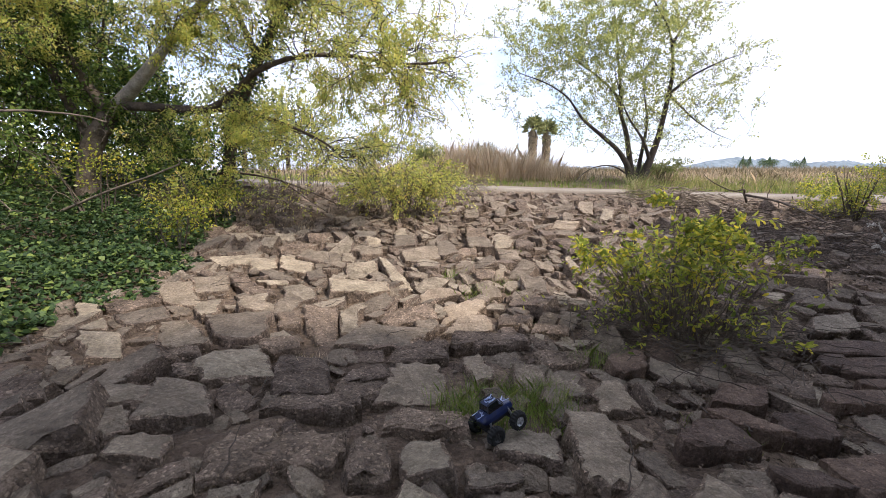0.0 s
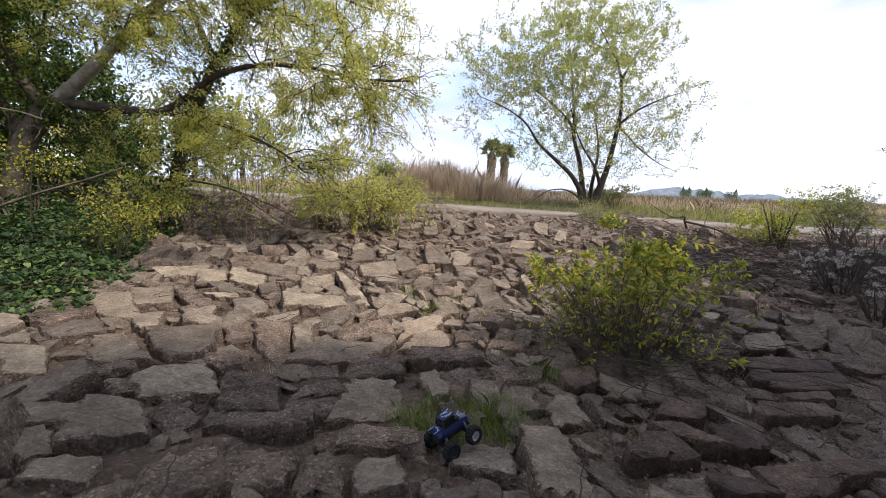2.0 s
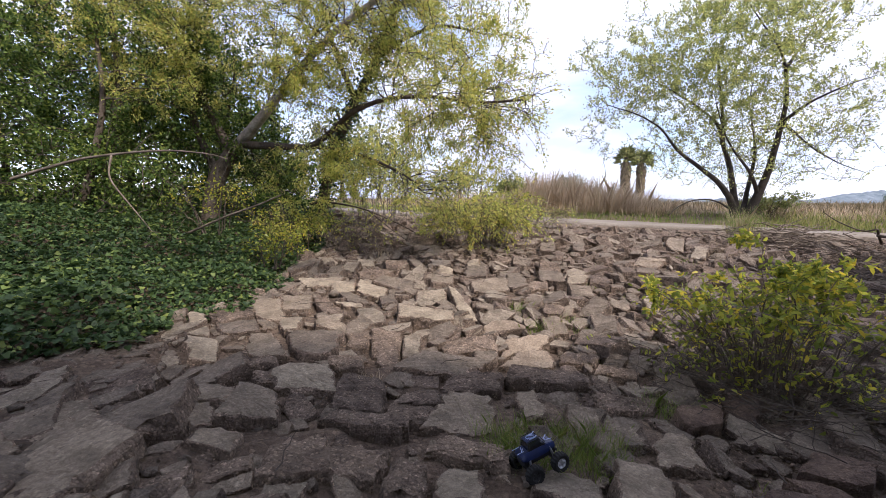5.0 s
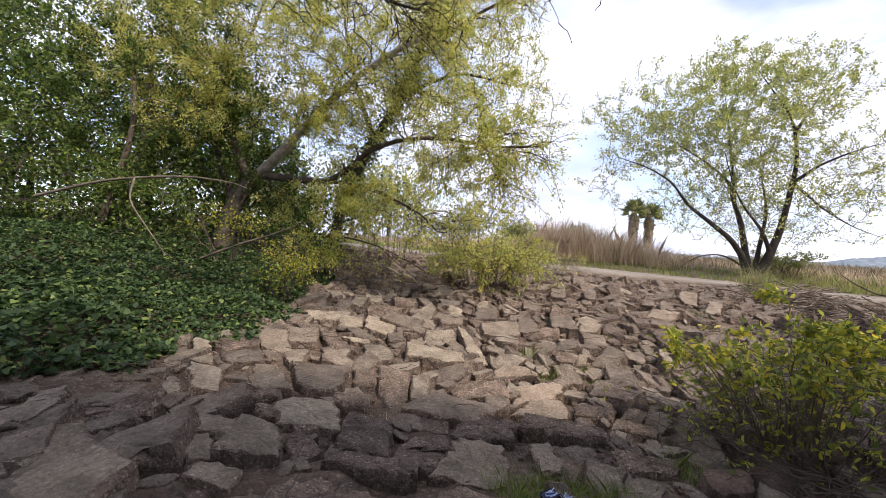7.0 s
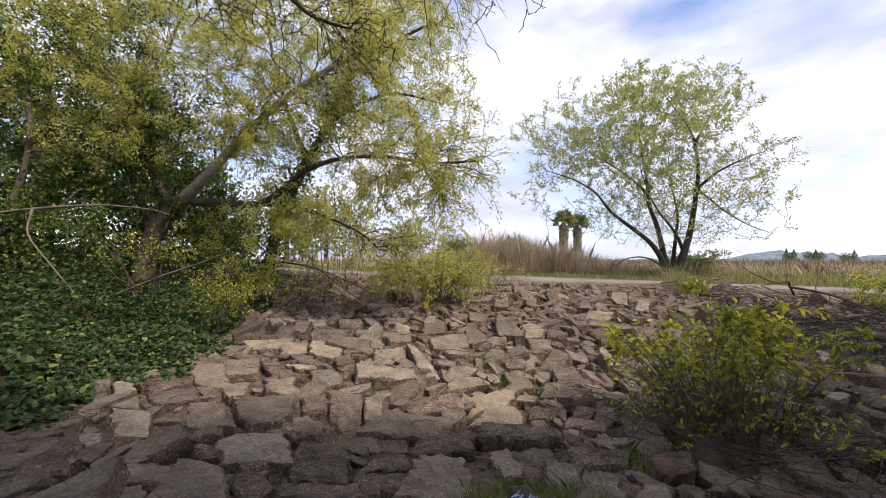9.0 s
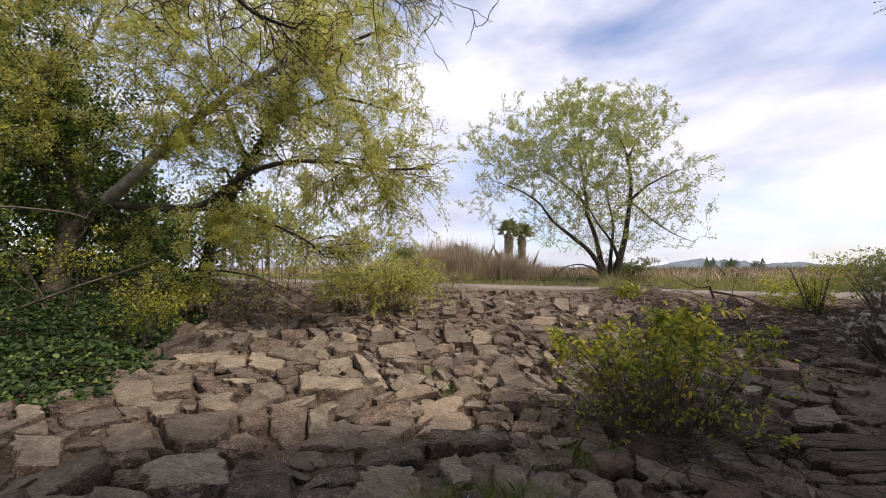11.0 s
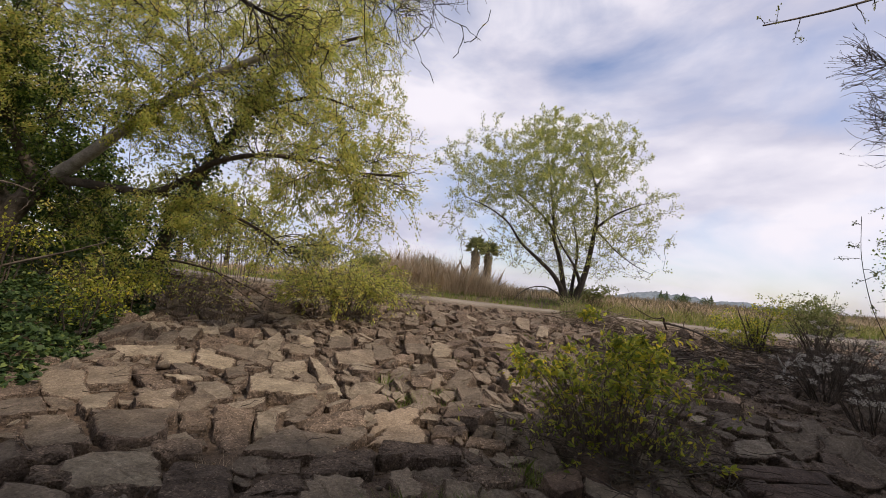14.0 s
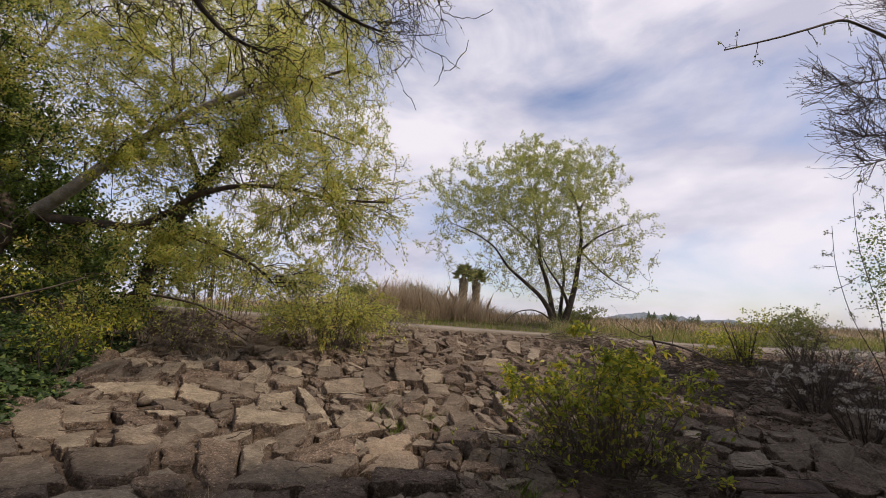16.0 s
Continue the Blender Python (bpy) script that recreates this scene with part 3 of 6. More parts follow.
slab(-2.33, 3.50, 0.25, 0.51, 0.06, 16, -0.44, 0.09, 6, GREY)
slab(-0.81, 3.77, 0.54, 0.26, 0.13, -1, -0.30, -0.00, 8, PALE)
slab(-0.92, 4.53, 0.34, 0.29, 0.06, 15, -0.07, -0.07, 9, PALE)
slab(-0.52, 4.33, 0.19, 0.49, 0.09, -19, -1.01, -0.24, 10, PALE)
slab(-1.35, 4.27, 0.16, 0.21, 0.06, 26, -0.01, 0.13, 9, GREY)
slab(-1.87, 5.19, 0.38, 0.37, 0.06, 15, -0.30, 0.09, 8, ROUGH)
slab(-2.22, 5.76, 0.29, 0.29, 0.06, -9, -0.56, -0.04, 7, PALE)
slab(-0.93, 5.15, 0.33, 0.32, 0.10, 24, 0.07, 0.26, 8, GREY)
slab(-1.40, 5.39, 0.25, 0.17, 0.06, -6, -0.32, 0.14, 8, PALE)
slab(-1.11, 6.06, 0.28, 0.29, 0.07, 6, -0.14, 0.14, 7, PALE)
slab(-0.28, 5.06, 0.47, 0.35, 0.10, 44, 0.56, 0.09, 9, GREY)
slab(0.02, 5.36, 0.23, 0.42, 0.11, 35, 0.48, -0.20, 8, GREY)
slab(-0.22, 4.27, 0.27, 0.12, 0.09, -22, -0.25, 0.05, 10, GREY)
slab(-0.06, 3.87, 0.34, 0.17, 0.06, 15, 0.01, -0.19, 9, RUST)
slab(0.47, 6.13, 0.29, 0.36, 0.11, -20, -0.27, 0.01, 7, ROUGH)
slab(0.80, 5.93, 0.20, 0.39, 0.09, -25, -0.11, 0.33, 8, PALE)
slab(0.82, 5.22, 0.25, 0.27, 0.08, 7, 0.00, -0.00, 9, GREY)
slab(0.31, 5.30, 0.23, 0.22, 0.08, 15, 0.37, -0.01, 9, ROUGH)
slab(0.44, 4.45, 0.19, 0.23, 0.09, 4, 0.26, 0.15, 10, ROUGH)
slab(0.44, 4.06, 0.20, 0.31, 0.06, 15, -0.03, 0.11, 11, GREY)
slab(0.61, 4.49, 0.12, 0.21, 0.07, 27, 0.68, -0.08, 11, GREY)
slab(0.94, 4.36, 0.21, 0.18, 0.06, 0, 0.34, 0.06, 11, GREY)
slab(1.20, 4.89, 0.22, 0.15, 0.06, -30, 0.01, 0.05, 10, GREY)
slab(1.51, 4.84, 0.11, 0.40, 0.12, 24, 0.28, -0.22, 10, PALE)
slab(1.75, 5.71, 0.22, 0.51, 0.10, 6, -0.12, -0.08, 9, ROUGH)
slab(1.89, 5.31, 0.23, 0.27, 0.08, -18, 0.35, 0.08, 10, ROUGH)
slab(2.32, 5.85, 0.24, 0.39, 0.10, 12, 0.85, 0.23, 9, GREY)
slab(-0.63, 6.08, 0.19, 0.35, 0.09, 21, 0.14, 0.05, 7, PALE)
slab(2.07, 7.04, 0.40, 0.39, 0.08, -2, 0.37, 0.04, 7, GREY)
slab(3.83, 4.03, 0.40, 0.16, 0.10, -15, 0.6, 0.0, 9, GREY)
slab(3.40, 4.16, 0.26, 0.15, 0.10, 52, -0.6, 0.0, 9, PALE)
slab(4.51, 4.98, 0.32, 0.22, 0.10, 47, -0.1, 0.0, 9, ROUGH)
slab(0.48, 5.60, 0.35, 0.29, 0.14, -87, -0.0, 0.0, 9, GREY)
slab(0.82, 5.59, 0.27, 0.25, 0.12, 84, -0.3, 0.0, 9, PALE)
slab(1.12, 5.72, 0.28, 0.23, 0.11, 82, -0.2, 0.0, 9, ROUGH)
slab(-0.54, 5.66, 0.36, 0.28, 0.10, -88, -0.1, 0.0, 9, GREY)
slab(-0.95, 5.55, 0.24, 0.19, 0.10, -75, 0.2, 0.0, 9, PALE)
slab(0.21, 7.92, 0.23, 0.17, 0.10, 85, 0.4, 0.0, 9, PALE)
slab(0.49, 7.56, 0.39, 0.25, 0.12, 87, -0.2, 0.0, 9, GREY)
slab(1.05, 7.78, 0.42, 0.21, 0.12, 85, -0.3, 0.0, 9, GREY)
slab(2.88, 8.54, 0.59, 0.29, 0.11, 72, -0.0, 0.0, 9, GREY)
slab(3.08, 7.89, 0.47, 0.21, 0.10, 64, 0.2, 0.0, 9, PALE)


def free_of_slabs(x, y, margin):
    for px, py, a, b, yaw, skew in PLACED:
        dx, dy = x - px, y - py
        u, v = dx * math.cos(yaw) + dy * math.sin(yaw), -dx * math.sin(yaw) + dy * math.cos(yaw)
        if abs(v) < b + margin and abs(u - skew * v) < a + margin:
            return False
    return True


def ivy_edge(y):
    """The line along which the ivy stops and the rubble begins."""
    return float(np.interp(y, [1.0, 2.0, 2.8, 3.3, 4.5, 5.0, 6.3, 7.4, 8.0, 10.0], [-3.0, -2.72, -2.75, -2.5, -2.78, -2.95, -3.25, -3.6, -4.0, -4.8]))


def fill_stones():
    """The rest of the riprap: stones packed over the whole bank, smaller towards the road."""
    r = np.random.default_rng(31)
    shapes = {}
    for tone, material in enumerate((GREY, GREY, ROUGH, PALE)):
        for k in range(9):
            me = bpy.data.meshes.new("concrete_chunk")
            bm = chunk(r.uniform(0.85, 1.25), r.uniform(0.5, 0.85), r.uniform(0.3, 0.5), r.uniform(-0.25, 0.25), 900 + tone * 20 + k, 0.02, k < 6, r.uniform(-0.2, 0.2), 1.6)
            bm.to_mesh(me)
            bm.free()
            me.materials.append(material)
            me.materials.append(ROUGH)
            shapes[tone, k] = me
    stones = []
    for low, high, step, tuck in ((0.2, 0.52, 0.225, 0.40), (0.09, 0.2, 0.13, 0.36)):
        y = 0.7
        while y < 10.75:
            x = -7.0 + r.uniform(0, step)
            while x < 9.8:
                px, py = x + r.normal() * step * 0.25, y + r.normal() * step * 0.25
                x += step * r.uniform(0.8, 1.25)
                size = float(np.clip(r.lognormal(math.log(low * 1.42), 0.36), low, high)) * float(np.interp(py, [4.0, 6.0], [1.0, 0.76])) * (0.7 if px < -2.0 and py < 4.6 else 1.0)
                if px < ivy_edge(py) - 0.25 or py > float(road_edge(px)) - 0.22 or not free_of_slabs(px, py, size * tuck - 0.02):
                    continue
                brush = px > 4.2 + 0.2 * (py - 6) and py > 4.5
                if (brush and r.random() < 0.6) or (py > 5.2 and r.random() < 0.2) or (px > 1.3 and py < 4.2 and r.random() < 0.3) or (px > 2.6 and 4.2 <= py < 7.5 and r.random() < 0.35):
                    continue
                if low < 0.15 and any((px - a) ** 2 + (py - b) ** 2 < (c * 0.42 + size * 0.2) ** 2 for a, b, c in stones[-330:] if abs(py - b) < 0.5):
                    continue
                if low < 0.15 and r.random() < 0.35:
                    continue
                stones.append((px, py, size))
            y += step * 0.86
    order = sorted(stones, key=lambda s: s[0] ** 2 * 0.6 + s[1] ** 2 - 6 * s[2])
    for i, (px, py, size) in enumerate(order):
        # odds put light into tone: paler lumps mid-slope in sun, darker at shaded right
        tone = int(r.choice([0, 1, 2, 3], p=[0.28, 0.26, 0.2, 0.26] if px < 1.2 and 2.9 < py < 6 else [0.4, 0.34, 0.12, 0.14] if px < 0.9 and py < 2.9 else [0.3, 0.28, 0.26, 0.16] if px < 2.4 else [0.2, 0.2, 0.57, 0.03]))
        flush = float(1 - smooth(2.6, 4.0, py)) * max(float(1 - smooth(-0.2, 0.6, px)), 0.7 * float(smooth(1.0, 1.6, px)))
        m = Matrix.Translation((px, py, float(base_z(px, py)) + 0.012 + size * r.uniform(0.12, 0.32 if py < 9.4 else 0.2) * (1 - 0.4 * flush) * float(np.interp(py, [2.6, 4.2], [0.55, 1.0])))) @ pose(0, 0, 0, r.normal() * 13 * (1 - 0.6 * flush) + 9, r.normal() * 13 * (1 - 0.6 * flush), 0) @ pose(0, 0, 0, 0, 0, r.uniform(0, 360)) @ Matrix.Scale(size, 4)
        me = shapes[tone, int(r.integers(0 if py < 5 else 4, 9))]
        if i < 225:
            ob = new("concrete_chunk", me)
            ob.matrix_world = m
            tagged(ob, "broken concrete lump wedged among the slabs of the bank", "concrete chunk", "broken concrete slabs of the bank")
        else:
            far_shapes.setdefault(me.name, (me, []))[1].append(m)
    for key, (me, places) in far_shapes.items():
        n = len(me.vertices)
        co = np.empty(n * 3)
        me.vertices.foreach_get("co", co)
        co = np.c_[co.reshape(-1, 3), np.ones(n)]
        tris = [tuple(p.vertices) + (p.vertices[-1],) * (4 - len(p.vertices)) for p in me.polygons]
        mats = [p.material_index for p in me.polygons]
        joined.append((me, co, tris, mats, places))


far_shapes, joined = {}, []
fill_stones()


def join_far():
    """The stones farther up, too many to lift one by one, as one heap."""
    V, F, M, base = [], [], [], 0
    tones = [GREY, ROUGH, PALE]
    for me, co, faces, mats, places in joined:
        k = tones.index(me.materials[0])
        for m in places:
            V.append(co @ np.array(m).T[:, :3])
            F += [tuple(dict.fromkeys(i + base for i in t)) for t in faces]
            M += [k if i == 0 else 1 for i in mats]
            base += len(co)
    me = bpy.data.meshes.new("riprap")
    me.from_pydata(np.concatenate(V).tolist(), [], F)
    for tone in tones:
        me.materials.append(tone)
    me.polygons.foreach_set("material_index", np.array(M, dtype=np.int32))
    me.update()
    tagged(new("riprap", me), "heaped broken concrete riprap on the slope below the road", "riprap", kind="stuff")


join_far()

# ---- trees ----
def plant(name, place, label, category, group=""):
    root = new(name)
    root.location = place
    bpy.context.view_layer.update()
    return tagged(root, label, category, group)


STUFF_PARTS = ("branchwork", "twig_mass", "bud_mass", "foliage", "crown", "ivy_sleeve", "strands")


def adopt(root, *obs):
    for ob in obs:
        if ob.name.split(".")[0] in STUFF_PARTS:
            tagged(ob, kind="stuff")
        ob.parent = root
        ob.matrix_parent_inverse = Matrix.Translation(-Vector(root.location))


def willow_by_road():
    """The many-stemmed willow beyond the road, in fresh thin leaf."""
    stems = [
        fine([(6.61, 15.00, 1.05), (6.38, 14.86, 1.63), (5.93, 14.71, 2.17), (5.07, 14.57, 2.78), (4.56, 14.43, 3.13), (4.07, 14.29, 3.78), (3.34, 14.14, 4.18), (2.39, 14.00, 4.47)], 0.101, 0.02),
        fine([(6.67, 15.00, 1.05), (6.59, 15.07, 1.51), (6.41, 15.14, 2.63), (6.15, 15.21, 3.39), (6.01, 15.29, 4.04), (5.25, 15.36, 4.71), (4.41, 15.43, 5.26), (3.55, 15.50, 5.83)], 0.108, 0.02),
        fine([(6.14, 15.20, 3.39), (6.18, 15.40, 4.18), (6.09, 15.60, 5.26), (6.06, 15.80, 6.11), (5.96, 16.00, 7.11)], 0.065, 0.015),
        fine([(6.96, 15.00, 1.05), (7.15, 15.00, 1.63), (7.40, 15.00, 2.36), (7.61, 15.00, 3.59), (7.75, 15.00, 4.69), (7.60, 15.00, 5.69), (7.32, 15.00, 6.32), (6.74, 15.00, 7.10), (6.16, 15.00, 8.01)], 0.130, 0.015),
        fine([(7.64, 15.00, 3.96), (8.15, 14.67, 4.49), (8.87, 14.33, 4.87), (9.31, 14.00, 5.00)], 0.050, 0.015),
        fine([(7.63, 15.00, 5.57), (8.42, 15.50, 6.72), (9.08, 16.00, 7.67)], 0.043, 0.012),
        fine([(6.79, 15.00, 1.05), (6.99, 15.30, 1.63), (7.31, 15.60, 3.04), (7.31, 15.90, 3.86), (7.21, 16.20, 4.85), (7.51, 16.50, 6.28)], 0.079, 0.015),
        fine([(7.21, 15.00, 1.75), (6.82, 14.75, 2.47), (6.21, 14.50, 3.05), (5.77, 14.25, 3.62), (5.36, 14.00, 4.64)], 0.058, 0.015),
        fine([(7.71, 15.00, 3.95), (8.34, 14.67, 3.16), (8.91, 14.33, 2.65), (9.34, 14.00, 2.39)], 0.036, 0.012)]
    dead = fine([(6.3, 14.8, 1.35), (5.98, 14.60, 1.51), (5.53, 14.32, 1.62), (4.98, 14.05, 1.57), (4.55, 13.78, 1.39), (4.19, 13.50, 1.12)], 0.035, 0.01)
    tips = np.concatenate([in_ball(520, (7.0, 15.2, 6.3), (2.6, 2.4, 2.2)), in_ball(380, (3.9, 14.8, 5.6), (2.8, 2.2, 1.7)), in_ball(260, (5.7, 15.0, 4.0), (4.5, 2.6, 1.9)),
                           in_ball(110, (9.0, 14.6, 3.9), (1.4, 1.9, 2.0)), in_ball(480, (6.7, 15.2, 3.2), (3.0, 1.9, 1.5)), in_ball(130, (5.9, 15.3, 7.6), (1.5, 1.2, 0.8)), in_ball(60, (7.7, 15.3, 7.4), (1.3, 1.1, 0.6))])
    tips = tips[tips[:, 2] > 1.7]
    twigs = weave(stems, tips, lift=0.12, thick=0.5, least=0.004)
    shoots = sprays(twigs, 900, (0.25, 0.65), (0, 0, 0.7), 0.5, 0.05, (0.008, 0.004), 0.3)
    at, way = along_lines(twigs, 36000, 0.2, 0.06, 0.35)
    at2, way2 = along_lines(shoots, 36000, 0.15, 0.045, 0.4)
    at, way = np.concatenate([at, at2]), np.concatenate([way, way2])
    low = smooth(2.2, 5.6, at[:, 2]) * 0.78 + 0.22
    keep = rng.random(len(at)) < low
    at, way = at[keep], way[keep]
    way = way + rng.normal(size=way.shape) * 0.7 + np.array([0, 0, 0.25])
    root = plant("willow_tree", (6.8, 15.0, float(ground_z(6.8, 15))), "many-stemmed willow in fresh thin green leaf beside the road", "tree")
    adopt(root, *[bulk("stem", *tubes([(l[0], l[1] * np.linspace(1.3, 0.55, len(l[1])))], 8), DARK_BARK, smooth=True) for l in stems], bulk("branchwork", *tubes(twigs + shoots, 4), TWIG), bulk("crown", *leaves(at, way, rng.uniform(0.05, 0.10, len(at)), 0.24), FRESH_LEAF))
    limb = bulk("dead_limb", *tubes([dead], 7), DARK_BARK, smooth=True)
    adopt(root, limb)
    tagged(limb, "dark bare drooping limb")


def ivy_on(lines, count, spread):
    at, way = along_lines(lines, count, 0.0, spread)
    return leaves(at, way * 0.3 + rng.normal(size=at.shape) * 0.7 + np.array([0, 0, -0.4]), rng.uniform(0.035, 0.065, count), shape="ivy", flat=0.1)


def leaning_willow():
    """The big willow on the left bank: one trunk, a pale limb rising right, a dark limb arching out over the slope."""
    trunk = fine([(-5.52, 6.50, 0.75), (-5.52, 6.55, 1.25), (-5.46, 6.60, 1.75), (-5.30, 6.70, 2.15), (-5.02, 6.75, 2.50)], 0.17, 0.13)
    pale = fine([(-5.04, 6.75, 2.47), (-4.50, 6.60, 2.84), (-3.95, 6.46, 3.30), (-3.45, 6.32, 3.66), (-2.95, 6.20, 4.00), (-2.15, 6.00, 4.36), (-1.55, 5.80, 4.47), (-1.00, 5.60, 4.48)], 0.105, 0.022)
    back = fine([(-5.20, 6.75, 2.38), (-5.55, 6.72, 3.00), (-5.92, 6.65, 3.71), (-6.30, 6.58, 4.30), (-6.78, 6.50, 4.99)], 0.09, 0.02)
    inner = fine([(-5.50, 6.75, 1.95), (-6.20, 6.97, 3.00), (-6.20, 7.15, 4.31), (-5.85, 7.33, 5.24), (-5.65, 7.50, 6.20)], 0.08, 0.02)
    arch = fine([(-5.02, 6.74, 2.48), (-4.25, 6.62, 2.42), (-3.50, 6.50, 2.36), (-3.08, 6.40, 2.56), (-2.68, 6.30, 2.87), (-2.03, 6.12, 3.03), (-1.27, 5.92, 2.99), (-0.60, 5.75, 2.82), (0.05, 5.55, 2.80)], 0.075, 0.014)
    low = fine([(-3.45, 6.50, 2.38), (-2.80, 6.38, 2.32), (-2.10, 6.25, 2.07), (-1.62, 6.12, 1.84), (-1.37, 6.00, 1.61)], 0.04, 0.008)
    limbs = [pale, back, inner, arch, low]
    tips = np.concatenate([in_ball(260, (-1.2, 5.9, 3.55), (1.7, 1.1, 1.0)), in_ball(160, (-0.7, 5.8, 2.75), (1.2, 0.8, 0.75)), in_ball(380, (-2.6, 6.2, 4.9), (2.2, 1.4, 1.3)),
                           in_ball(200, (-1.5, 6.6, 5.7), (1.7, 1.3, 1.2)), in_ball(380, (-4.6, 6.2, 4.9), (1.8, 1.2, 1.5)), in_ball(50, (-2.7, 6.4, 2.4), (1.3, 0.7, 0.8)), in_ball(40, (-3.7, 6.9, 3.4), (1.2, 0.6, 0.9)), in_ball(40, (-4.3, 6.5, 1.9), (0.9, 0.6, 0.7)),
                           in_ball(120, (-5.6, 5.8, 3.6), (1.3, 0.7, 1.0)), in_ball(130, (-3.3, 5.8, 3.3), (0.9, 0.5, 0.6)), in_ball(120, (-2.9, 6.1, 2.0), (0.7, 0.4, 0.6)), in_ball(160, (-5.0, 5.6, 5.6), (1.6, 0.8, 0.9)), in_ball(90, (-3.4, 6.0, 5.9), (1.3, 0.8, 0.8)), in_ball(200, (-6.4, 5.4, 4.6), (1.4, 0.8, 1.4))])
    twigs = weave(limbs, tips, sag=0.12, lift=0.2, thick=0.45, least=0.0035)
    shoots = sprays([arch, low, pale], 64, (0.4, 0.95), (0.3, -0.1, 0.25), 0.75, 0.22, (0.010, 0.004), 0.3) + sprays([pale, back, inner], 56, (0.6, 1.7), (0.1, -0.1, 0.5), 0.75, 0.12, (0.010, 0.004), 0.2)
    finer = sprays(shoots, 1500, (0.2, 0.65), (0.15, 0, 0.1), 0.6, 0.2, (0.004, 0.0022), 0.2, 6)
    at, way = along_lines(twigs, 98000, 0.2, 0.04, 0.7)
    at2, way2 = along_lines(finer, 46000, 0.1, 0.035, 0.5)
    at, way = np.concatenate([at, at2]), np.concatenate([way, way2])
    bare = pale[0][:28]
    stout = np.concatenate([arch[0], trunk[0]])
    keep = np.array([((bare - q) ** 2).sum(1).min() > 0.03 and ((stout - q) ** 2).sum(1).min() > 0.035 for q in at])  # the limbs stand clear of their own leaves
    at, way = at[keep], way[keep]
    way = way + rng.normal(size=way.shape) * 0.6 + np.array([0, 0, -0.25])
    root = plant("leaning_willow_tree", (-5.55, 6.5, float(ground_z(-5.55, 6.5))), "large leaning willow with pale limbs and sparse yellow-green spring leaves", "tree")
    wood = bulk("trunk", *tubes([trunk], 12), BARK, smooth=True)
    adopt(root, wood, bulk("limb", *tubes([pale], 9), BARK_PALE, smooth=True), bulk("limb", *tubes([arch], 8), TWIG, smooth=True), bulk("limb", *tubes([back], 7), BARK, smooth=True),
          bulk("limb", *tubes([inner], 7), BARK, smooth=True), bulk("limb", *tubes([low], 6), TWIG, smooth=True),
          bulk("branchwork", *tubes(twigs + shoots + finer, 4), TWIG), bulk("crown", *leaves(at, way, rng.uniform(0.025, 0.054, len(at)), 0.22), WILLOW_LEAF))


